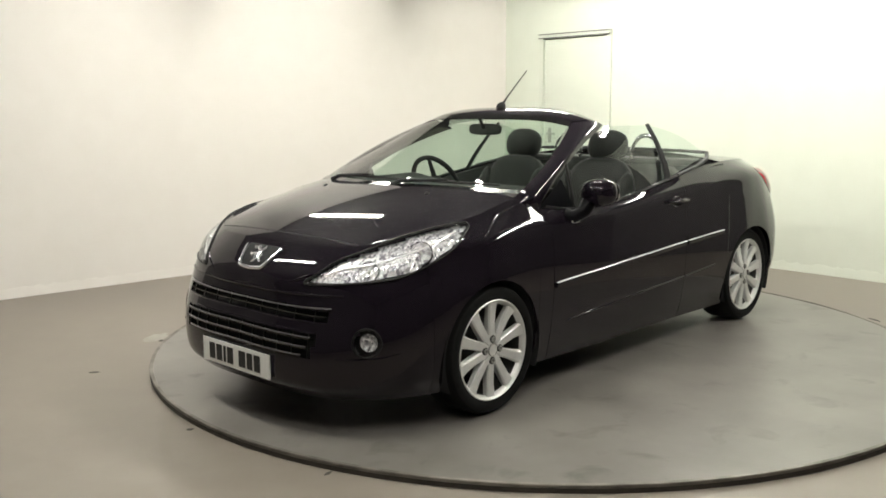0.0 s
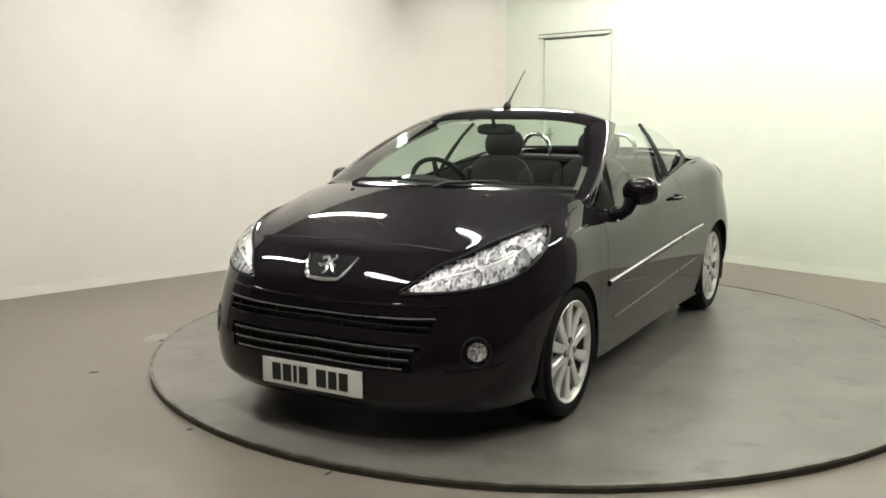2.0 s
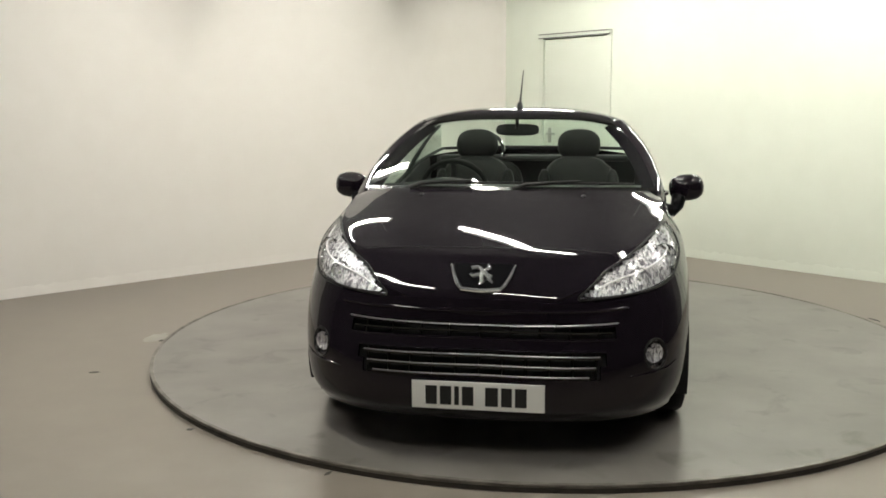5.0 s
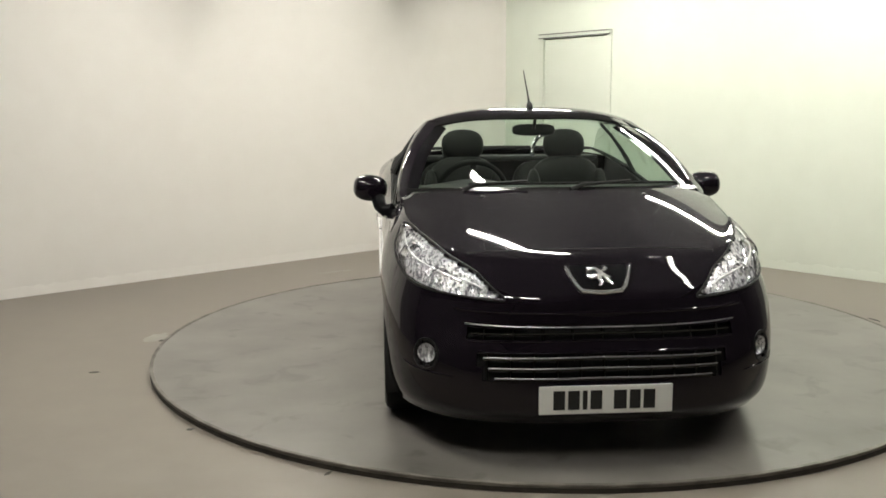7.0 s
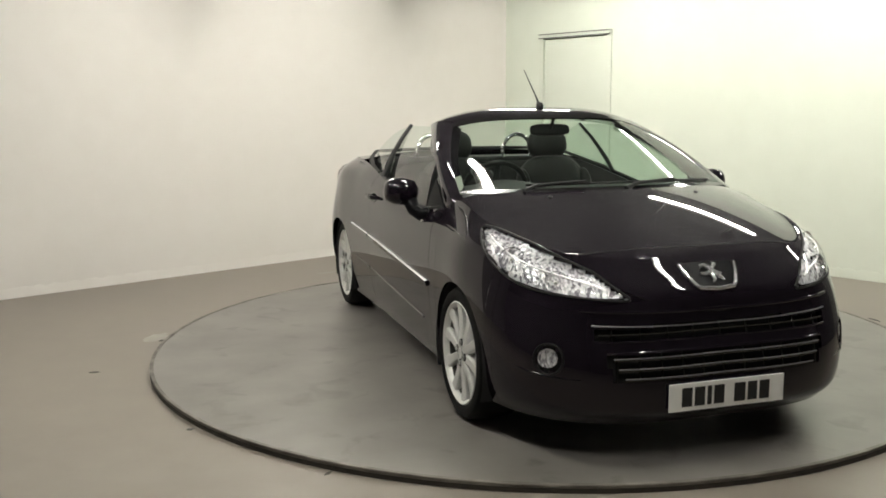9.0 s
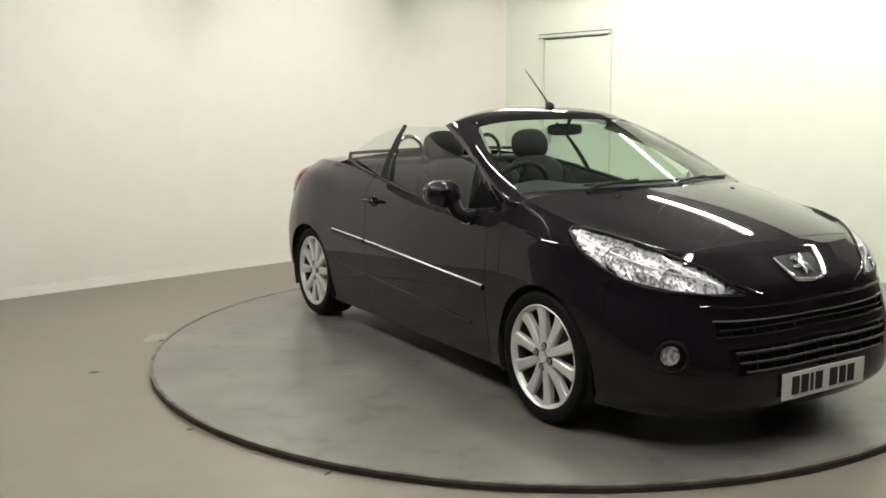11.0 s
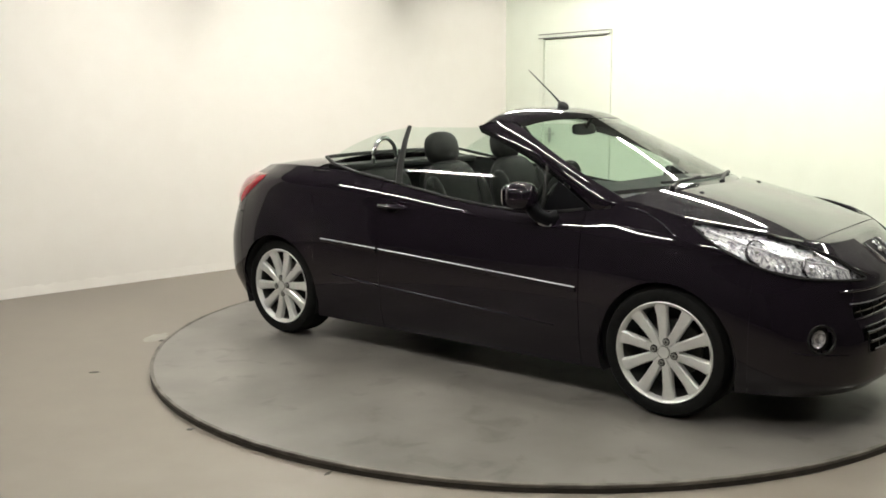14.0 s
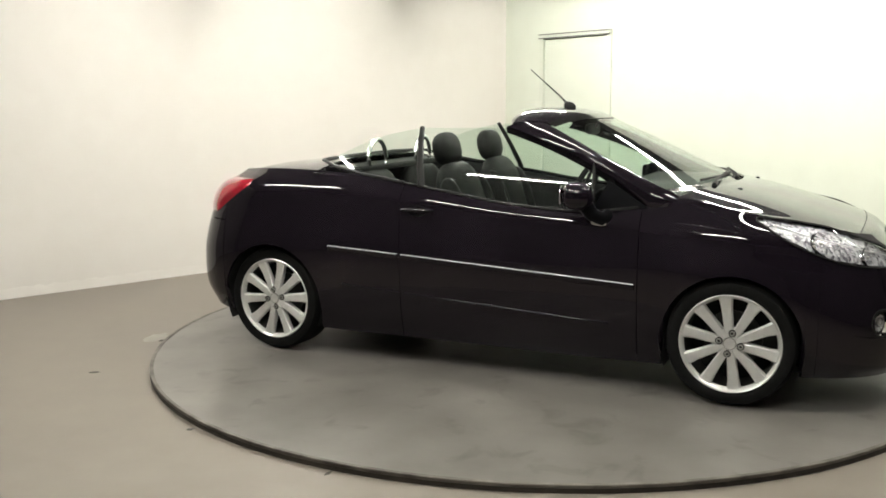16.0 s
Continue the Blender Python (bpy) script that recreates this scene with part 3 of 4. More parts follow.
def build_wheel(car, x, side, turn):
    hub = new("wheel")
    hub.parent = car
    hub.matrix_basis = pose(x, side * HUB_Y, HUB_Z, 0, 0, 0 if side > 0 else 180)
    hub["label"] = "silver ten-spoke alloy wheel with black tyre"
    # wheel space: outer face towards +y
    part("tyre", lathe([(0.222, 0.0), (0.236, 0.012), (0.262, 0.020), (0.284, 0.012), (TYRE_R - 0.004, -0.008), (TYRE_R, -0.03), (TYRE_R, -0.17), (TYRE_R - 0.006, -0.19), (0.275, -0.207), (0.222, -0.195)], 64, "Y", True), M_RUBBER, hub, "black low-profile tyre")
    part("rim", lathe([(0.231, 0.004), (0.233, 0.010), (0.229, 0.013), (0.222, 0.008), (0.213, -0.004), (0.2105, -0.014), (0.222, -0.014), (0.222, -0.002)], 64, "Y", True), M_ALLOY, hub, "silver alloy rim")
    # The barrel's dark colour puts in the shade between the spokes.
    part("rim_barrel", lathe([(0.2105, -0.0145), (0.206, -0.03), (0.204, -0.185), (0.215, -0.19), (0.2215, -0.185), (0.2215, -0.0145)], 48, "Y", True), M_BRAKE, hub, "rim barrel darkened for the shade behind the spokes")
    part("brake_disc", lathe([(0.0, -0.10), (0.135, -0.10), (0.135, -0.12), (0.0, -0.12)], 40, "Y"), M_BRAKE, hub, "dull steel brake disc")
    # Flat black disc standing in for the shade inside the wheel.
    part("wheel_shade_disc", lathe([(0.0, -0.15), (0.205, -0.15)], 40, "Y"), M_DARK, hub, "black disc for the shade behind the spokes")
    for i in range(10):
        bm = bmesh.new()
        rows = []
        for r, wd, h, t in ((0.035, 0.011, 0.004, 0.03), (0.07, 0.0205, 0.000, 0.034), (0.12, 0.0225, -0.002, 0.032), (0.17, 0.025, -0.002, 0.028), (0.205, 0.030, 0.001, 0.024), (0.222, 0.034, 0.004, 0.018)):
            rows.append([bm.verts.new((r, h - t, -wd)), bm.verts.new((r, h - 0.006, -wd)), bm.verts.new((r, h, -wd * 0.72)), bm.verts.new((r, h, wd * 0.72)), bm.verts.new((r, h - 0.006, wd)), bm.verts.new((r, h - t, wd))])
        for a, b in zip(rows, rows[1:]):
            for k in range(6):
                bm.faces.new((a[k], a[(k + 1) % 6], b[(k + 1) % 6], b[k]))
        bmesh.ops.transform(bm, matrix=Matrix.Rotation(radians(36 * i + turn), 4, "Y"), verts=bm.verts)
        part("spoke", bm, M_ALLOY, hub, smooth=False)
    part("hub_cover", lathe([(0.0, 0.006), (0.026, 0.005), (0.030, 0.001), (0.050, -0.001), (0.072, -0.003), (0.077, -0.03)], 32, "Y"), M_ALLOY, hub, "silver hub centre with round cap")
    part("cap_ring", lathe([(0.0265, 0.0052), (0.0285, 0.0068), (0.0305, 0.0012)], 28, "Y"), M_GREYMETAL, hub, "thin grey ring round the cap")
    for i in range(4):
        an = radians(90 * i + 76 + turn)
        k = lathe([(0.0, 0.0), (0.0165, 0.0), (0.0185, -0.006)], 14, "Y")
        bmesh.ops.translate(k, vec=(0.050 * math.cos(an), 0.0045, 0.050 * math.sin(an)), verts=k.verts)
        part("bolt_pocket", k, M_DARK, hub, "dark pocket round the bolt")
        b = lathe([(0.0, 0.002), (0.006, 0.002), (0.007, 0.008), (0.011, 0.008), (0.0135, 0.003), (0.0135, -0.02)], 10, "Y")
        bmesh.ops.translate(b, vec=(0.050 * math.cos(an), 0.002, 0.050 * math.sin(an)), verts=b.verts)
        part("wheel_bolt", b, M_GREYMETAL, hub, "grey steel wheel bolt")
    return hub


def r6(a):
    return column(a)[-1]


def build_shell(car):
    A_DOOR_F, A_DOOR_R, A_BUMP, A_TAIL = arc_at_x(0.84), arc_at_x(-0.44), 1.03, arc_at_x(-1.60)
    g = 0.0018
    body = part("body", panel(A_DOOR_R + g, A_TAIL - g), M_PAINT, car, "gloss black painted rear quarter")
    part("rear_quarter", panel(-(A_TAIL - g), -(A_DOOR_R + g)), M_PAINT, car, "gloss black painted rear quarter")
    body.name = "rear_quarter"
    part("front_bumper", panel(-A_BUMP, A_BUMP, 40, holes=(in_lamp, in_grille, in_fog)), M_PAINT, car, "gloss black front bumper and nose")
    for s in (1, -1):
        a0, a1 = sorted((s * (A_BUMP + g), s * (A_DOOR_F - g)))
        part("front_wing", panel(a0, a1, 30, holes=(in_lamp,)), M_PAINT, car, "gloss black front wing")
        a0, a1 = sorted((s * (A_DOOR_F + g), s * (A_DOOR_R - g)))
        door = part("car_door", panel(a0, a1), M_PAINT, car, "closed gloss black door")
        # bright-edged rubbing strip over door, continued on the quarter
        for x0, x1, z0, z1, par in ((0.825, -0.425, 0.546, 0.612, door), (-0.45, -0.875, 0.613, 0.634, car)):
            P = []
            for t in np.linspace(0, 1, 24):
                a, z = s * arc_at_x(x0 + (x1 - x0) * t), z0 + (z1 - z0) * t
                P.append([surf(a, z - 0.026, 0.001), surf(a, z - 0.022, 0.010), surf(a, z - 0.004, 0.013), surf(a, z - 0.001, 0.010)])
            part("rubbing_strip", sheet(P, 0.004), M_PAINT, par, "black side rubbing strip")
            P = [[surf(s * arc_at_x(x0 + (x1 - x0) * t), z0 + (z1 - z0) * t + dz, o) for dz, o in ((-0.001, 0.010), (-0.0005, 0.0140), (0.0012, 0.0120), (0.0026, 0.001))] for t in np.linspace(0, 1, 24)]
            part("chrome_strip", sheet(P), M_BRIGHT, par, "thin bright chrome strip")
        # moulded line low on the door, continued on the quarter
        for x0, x1, z0, z1, par in ((0.70, -0.425, 0.338, 0.400, door), (-0.45, -0.80, 0.401, 0.424, car)):
            line = [surf(s * arc_at_x(x0 + (x1 - x0) * t), z0 + (z1 - z0) * t, -0.0015) for t in np.linspace(0, 1, 20)]
            part("door_crease", tube(line, 0.007, 12), M_PAINT, par, "moulded line low on the black side")
        # door handle with recess
        ah, zh = s * arc_at_x(-0.335), 0.848
        ring = [[surf(ah + 0.055 * math.cos(u) * k, zh + 0.03 * math.sin(u) * k, o) for k, o in ((1.0, 0.0005), (0.9, 0.004), (0.75, 0.001), (0.02, 0.0008))] for u in np.linspace(0, 2 * math.pi, 25)]
        part("handle_recess", sheet(ring), M_GLOSSBLACK, door, "dark recess behind the handle")
        part("handle", tube([surf(ah + d, zh + 0.004, o) for d, o in ((-0.085, 0.004), (-0.07, 0.03), (0.0, 0.036), (0.07, 0.03), (0.085, 0.004))], [0.012, 0.013, 0.014, 0.013, 0.012], 10, 0.9), M_PAINT, door, "gloss black pull handle")
        bm = bmesh.new()
        ellipsoid(bm, (0.075, 0.016, 0.024), surf(s * arc_at_x(0.642), 0.829, 0.004), pose(0, 0, 0, 0, 2, 0), 2.4)
        part("side_indicator", bm, M_INDICATOR, car, "small clear side indicator")
        # belt seal along the window line
        part("belt_seal", tube([Vector(r6(s * arc_at_x(x))) + Vector((0, 0, 0.003)) for x in np.linspace(0.82, -0.44, 26)], 0.007, 8), M_BLACK, door, "black window seal")
    # wheel arch liners
    for hx in (HUB_F, HUB_R):
        for s in (1, -1):
            P = []
            for u in np.linspace(radians(-25), radians(205), 33):
                P.append([(hx + (ARCH_R + 0.006) * math.cos(u), s * y, max(0.16, HUB_Z + (ARCH_R + 0.006) * math.sin(u))) for y in (0.842, 0.835, 0.50)] + [(hx, s * 0.50, HUB_Z)])
            part("arch_liner", sheet(P), M_DARK, car, "black wheel arch liner")
    # tail: bumper and boot face
    st = [a for a in np.linspace(A_TAIL + g, ARC_END, 30)]
    rows = [column_rows(a, 22, z_hi=0.74) for a in st]
    other = [[(p[0], -p[1], p[2]) for p in r] for r in rows[::-1][1:]]
    part("rear_bumper", sheet(np.array([*rows, *other]), 0.012, inward=(0, 0, 0.45)), M_PAINT, car, "gloss black rear bumper")
    rows = [column_rows(a, 14, z_lo=0.746) for a in st]
    other = [[(p[0], -p[1], p[2]) for p in r] for r in rows[::-1][1:]]
    part("boot_face", sheet(np.array([*rows, *other]), 0.012, inward=(0, 0, 0.45)), M_PAINT, car, "gloss black boot panel")
    # tail lamps on the rear corners
    for s in (1, -1):
        P = []
        for t in np.linspace(0, 1, 18):
            a = arc_at_x(-1.42) + t * 0.50
            lo, hi = 0.955 - 0.17 * min(1, t * 1.8), 0.985 - 0.01 * t
            P.append([surf(s * a, lo + (hi - lo) * v, 0.002 + 0.014 * (1 - (2 * v - 1) ** 4) * min(1, 6 * t, 6 * (1 - t) + 0.2)) for v in np.linspace(0, 1, 9)])
        part("tail_lamp", sheet(P), M_RED, car, "red tail lamp")

    # bonnet: a patch between the shut lines, crowned along the middle
    A_C, A_REAR = 0.56, arc_at_x(0.995)

    def front(w):
        return Vector(r6(w * A_C)) * 1.0

    def side(u, sg):
        return Vector(r6(sg * (A_C + (A_REAR - A_C) * u)))

    def rear(w):
        c = side(1, 1)
        return Vector((c.x + 0.20 * (1 - w * w), c.y * w, c.z + 0.035 * (1 - w * w)))

    def bonnet(w, u):
        v = (w + 1) / 2
        p = front(w) * (1 - u) + rear(w) * u + side(u, -1) * (1 - v) + side(u, 1) * v
        return p - (front(-1) * (1 - u) * (1 - v) + front(1) * (1 - u) * v + rear(-1) * u * (1 - v) + rear(1) * u * v)
    P = []
    us = 1 - np.cos(np.linspace(0, math.pi / 2, 40))

    def crown(x, y):
        d = x - 1.2
        return 0.9998 + -0.2001 * d + -0.1298 * d * d + -0.0299 * d ** 3 + (-0.0622 + -0.0807 * d + 0.1475 * d * d) * y * y + -0.1271 * y ** 4
    for w in 0.997 * np.sin(np.linspace(-math.pi / 2, math.pi / 2, 73)):
        col = []
        for u in us:
            p = bonnet(w, u)
            f = crown(p.x, p.y)
            edge = 1 - (1 - abs(w) ** 18) * (1 - (1 - u) ** 10)
            col.append((p.x, p.y, f + (p.z - f) * edge))
        P.append(col)
    bm = sheet(P, 0.010, inward=(1.4, 0, 0.3))
    tree = BVHTree.FromBMesh(bm)
    part("bonnet", bm, M_PAINT, car, "gloss black bonnet with two faint creases")
    # dark shut line across the nose, in front of the bonnet
    seam = []
    for y in np.linspace(-0.56, 0.56, 45):
        x = 1.815 - 0.08 * y * y
        hit = tree.ray_cast(Vector((x, y, 1.3)), Vector((0, 0, -1)))[0]
        if hit:
            seam.append(hit + Vector((0, 0, -0.0008)))
    part("shut_line", tube(seam, 0.0026, 6), M_DARK, car, "dark gap along the front edge of the bonnet")
    # raised edge of the wing beside the bonnet, turning back along the wing's crest
    for s in (1, -1):
        edge = [surf(s * arc_at_x(x), z, -0.002) for x, z in ((1.03, 0.936), (1.10, 0.921), (1.17, 0.900), (1.235, 0.868), (1.285, 0.838), (1.318, 0.812))]
        part("wing_edge", tube(edge, [0.002, 0.005, 0.005, 0.005, 0.005, 0.002], 10), M_PAINT, car, "raised black edge of the wing beside the bonnet")
        crest = [surf(s * arc_at_x(x), z, -0.003) for x, z in ((1.318, 0.808), (1.26, 0.822), (1.15, 0.838), (1.04, 0.846), (0.95, 0.850))]
        part("wing_crest", tube(crest, [0.002, 0.005, 0.005, 0.004, 0.0015], 10), M_PAINT, car, "soft crest along the top of the black wing")
    # scuttle below the screen
    P = [[(0.985 + 0.20 * (1 - w * w) + dx, 0.72 * w, zz + 0.012 * (1 - w * w)) for dx, zz in ((0.015, 0.935), (-0.01, 0.965), (-0.06, 0.975), (-0.10, 0.985))] for w in np.linspace(-1, 1, 25)]
    part("scuttle", sheet(P), M_BLACK, car, "black plastic scuttle panel")

    # boot lid
    P = []
    back = np.array([r6(a) for a in np.linspace(arc_at_x(-0.9), ARC_END, 120)])
    for x in [-1.00, -1.01, -1.03, *np.linspace(-1.08, back[-1, 0] + 0.002, 26)]:
        ye, ze = np.interp(-x, -back[:, 0], back[:, 1]), np.interp(-x, -back[:, 0], back[:, 2])
        zc = float(np.interp(x, [back[-1, 0], -1.45, -1.0], [back[-1, 2], 1.062, 1.098]))
        P.append([(x, ye * w * 0.995, ze + (zc - ze) * (1 - abs(w) ** 3)) for w in np.linspace(-1, 1, 33)])
    part("boot_lid", sheet(P, 0.01, inward=(-1.4, 0, 0.3)), M_PAINT, car, "gloss black boot lid")
    # black trim round the rear edge of the cabin, with raised tips
    pts = []
    for w in np.linspace(-1, 1, 31):
        pts.append((-1.02 + 0.0 * abs(w), 0.66 * w, 1.094 + 0.012 * (1 - w * w)))
    part("deck_trim", tube(pts, [0.010] + [0.014] * 29 + [0.010], 8, 0.8), M_BLACK, car, "black trim along the rear deck")
    for s in (1, -1):
        part("tonneau_edge", tube([(-1.022, s * 0.655, 1.094), (-0.9, s * 0.715, 1.062), (-0.7, s * 0.757, 1.026), (-0.44, s * 0.776, 0.992)], [0.012, 0.014, 0.012, 0.010], 8, 0.8), M_BLACK, car, "black seal along the cabin edge")


def screen_pt(w, h):
    """Point of the windscreen: w across (-1..1), h from its foot to its top."""
    b = Vector((1.175 - 0.200 * w * w, 0.725 * w, 0.992 - 0.012 * w * w))
    t = Vector((0.40 - 0.130 * w * w, 0.525 * w, 1.348 - 0.045 * w ** 4))
    p = b.lerp(t, h)
    n = Vector((0.40, 0.25 * w, 0.85)).normalized()
    return p + n * ((0.003 - 0.012 * w * w) * math.sin(math.pi * h) + 0.016 * w * w * math.sin(math.pi * h) * h) + Vector((0, 0.034 * w * w * w * math.sin(math.pi * h), 0))


def build_greenhouse(car):
    P = [[screen_pt(w, h) for h in np.linspace(0, 1, 15)] for w in np.linspace(-1, 1, 31)]
    ws = part("windscreen", sheet(P), M_SCREEN, car, "clear slightly green windscreen")
    ws.visible_shadow = False
    # black printed border round the screen
    ws_band = [("screen_band", [[screen_pt(w, h) + Vector((0.001, 0, 0.003)) for h in np.linspace(0.925, 1.0, 4)] for w in np.linspace(-1, 1, 31)]), ("screen_band", [[screen_pt(w, h) + Vector((0.001, 0, 0.003)) for h in np.linspace(0.0, 0.045, 4)] for w in np.linspace(-1, 1, 31)])]
    for nm, Q in ws_band:
        part(nm, sheet(Q), M_GLOSSBLACK, car, "black printed screen border")
    # header rail
    P = []
    for w in np.linspace(-1, 1, 41):
        f = screen_pt(w * 1.0, 1.0)
        col = [f + Vector((0.03, 0, -0.012)), f + Vector((0, 0, 0.004))]
        y = 0.582 * w
        k = abs(w) ** 3
        col.append(Vector((0.24 - 0.04 * w * w, y * 0.97, 1.382 - 0.066 * k)))
        col.append(Vector((0.10 + 0.035 * w * w, y, 1.386 - 0.076 * k)))
        col.append(Vector((0.02 + 0.085 * w * w, y * 1.0, 1.366 - 0.064 * k)))
        col.append(Vector((-0.03 + 0.13 * w * w, y, 1.342 - 0.050 * k)))
        col.append(Vector((-0.02 + 0.13 * w * w, y * 0.98, 1.318 - 0.04 * k)))
        col.append(Vector((0.10, y * 0.95, 1.310 - 0.04 * k)))
        col.append(f + Vector((-0.02, 0, -0.03)))
        P.append(col)
    part("header_rail", sheet(P), M_PAINT, car, "gloss black roof header above the windscreen")
    for s in (1, -1):
        # A-pillar: a swept blade between screen edge and door window
        P = []
        for h in (-0.1, -0.05, *np.linspace(0.0, 1.0, 21)):
            e = screen_pt(s * 1.0, max(h, 0))
            q0, q1, q2 = Vector((0.885, s * 0.772, 0.902)), Vector((0.535, s * 0.714, 1.122)), Vector((0.075, s * 0.598, 1.288))
            hh = max(h, 0)
            lo = q0 * (1 - hh) ** 2 + (q1 * 2 - (q0 + q2) * 0.5) * 2 * hh * (1 - hh) + q2 * hh * hh
            if h < 0:  # the foot runs down into the wing
                e, lo = e.lerp(Vector((1.08, s * 0.722, 0.920)), -10 * h), lo.lerp(Vector((0.985, s * 0.756, 0.905)), -10 * h)
            out = Vector((0.25, s * 0.85, 0.45)).normalized() * (1 + 8 * min(h, 0))
            mid = e.lerp(lo, 0.5) + out * 0.030
            inn = Vector((-0.02, -s * 0.05, -0.035))
            P.append([e + inn, e, e.lerp(mid, 0.55) + out * 0.010, mid, mid.lerp(lo, 0.55) + out * 0.008, lo, lo + inn, e + inn])
        part("windscreen_pillar", sheet(P), M_PAINT, car, "gloss black windscreen pillar")
        # black sail panel in the front corner of the side window, with its fixed pane and divider
        sb0, sb1, st1 = Vector((0.880, s * 0.776, 0.900)), Vector((0.590, s * 0.784, 0.874)), Vector((0.668, s * 0.752, 1.035))
        P = [[sb0.lerp(sb1, t).lerp(sb0.lerp(st1, min(1, t / 0.55)) if t < 0.55 else st1.lerp(sb1, (t - 0.55) / 0.45), v) for v in np.linspace(0, 1, 5)] for t in np.linspace(0, 1, 12)]
        part("mirror_sail", sheet(P, 0.006), M_FIELD, car, "black plastic mirror base panel")
        d0, d1 = Vector((0.60, s * 0.780, 0.872)), Vector((0.585, s * 0.718, 1.112))
        P = [[sb0.lerp(d0, t).lerp(sb0.lerp(d1, t), v) + Vector((0, -s * 0.004, 0)) for v in np.linspace(0, 1, 6)] for t in np.linspace(0.02, 1, 8)]
        fg = part("front_quarter_glass", sheet(P), M_SIDEGLASS, car, "small clear fixed front pane")
        fg.visible_shadow = False
        part("window_divider", tube([d0, d0.lerp(d1, 0.5) + Vector((0, s * 0.006, 0)), d1], [0.010, 0.009, 0.008], 8), M_BLACK, car, "black window divider")
        # door glass: one gently rounded sheet, leaning in towards its top and tail
        def pane(x, z):
            h = z - 0.88
            return s * (0.782 - 0.20 * h - 0.71 * h * h - 0.02 * (max(0.0, 0.09 - x) / 0.515) ** 2)
        P = []
        for t in np.linspace(0, 1, 25):
            x = 0.60 - 0.945 * t
            bz = r6(arc_at_x(x))[2] - 0.01
            ux, uz = (0.585 - 0.99 * t, 1.112 + 0.336 * t) if t < 0.5 else (0.09 - 1.03 * (t - 0.5), 1.280 - 0.008 * (t - 0.5))
            P.append([(x + (ux - x) * v, pane(x + (ux - x) * v, bz + (uz - bz) * v), bz + (uz - bz) * v) for v in np.linspace(0, 1, 9)])
        dg = part("door_glass", sheet(P), M_SIDEGLASS, car, "raised clear door window")
        dg.visible_shadow = False
        # post and quarter glass
        a, b = Vector((-0.340, s * 0.773, 0.972)), Vector((-0.432, s * 0.570, 1.280))
        mid = a.lerp(b, 0.5) + Vector((0, s * 0.018, 0))
        part("quarter_post", tube([a, a.lerp(mid, 0.5) + Vector((0, s * 0.006, 0)), mid, mid.lerp(b, 0.5) + Vector((0, s * 0.006, 0)), b], [0.020, 0.020, 0.018, 0.016, 0.014], 8, 0.7), M_BLACK, car, "black window post")
        P = []
        for t in np.linspace(0, 1, 12):
            lo = Vector((-0.36, s * 0.772, 0.985)).lerp(Vector((-0.98, s * 0.665, 1.075)), t)
            hi = Vector((-0.445, s * 0.572, 1.274)).lerp(Vector((-0.985, s * 0.660, 1.088)), t) + Vector((0, 0, 0.030 * math.sin(math.pi * t)))
            P.append([lo.lerp(hi, v) for v in np.linspace(0, 1, 6)])
        qg = part("quarter_glass", sheet(P), M_SIDEGLASS, car, "small clear rear quarter window")
        qg.visible_shadow = False
        # door mirror
        mir = new("door_mirror")
        mir.parent = car
        mir["label"] = "gloss black door mirror on a curved arm"
        bm = bmesh.new()
        ellipsoid(bm, (0.150, 0.180, 0.140), (0.557, s * 0.905, 0.966), pose(0, 0, 0, s * 6, 0, s * -12), 2.6)
        part("mirror_shell", bm, M_PAINT, mir)
        bm = bmesh.new()
        ellipsoid(bm, (0.012, 0.140, 0.100), (0.480, s * 0.915, 0.966), pose(0, 0, 0, 0, 0, s * -12), 3.0)
        part("mirror_glass", bm, M_CHROME, mir, "mirror glass")
        part("mirror_arm", tube([(0.675, s * 0.785, 0.862), (0.655, s * 0.825, 0.852), (0.615, s * 0.855, 0.875), (0.58, s * 0.868, 0.93)], [0.036, 0.034, 0.034, 0.040], 12), M_FIELD, mir, "black mirror arm")
    # aerial
    ant = new("aerial")
    ant.parent = car
    ant["label"] = "short black roof aerial"
    bm = bmesh.new()
    ellipsoid(bm, (0.075, 0.035, 0.05), (0.232, 0, 1.39), pose(0, 0, 0, 0, 20, 0), 2.2)
    part("aerial_base", bm, M_BLACK, ant)
    part("aerial_rod", tube([(0.225, 0, 1.395), (0.175, 0, 1.445), (-0.005, 0, 1.60)], [0.008, 0.005, 0.0025], 8), M_BLACK, ant, "thin black rod")


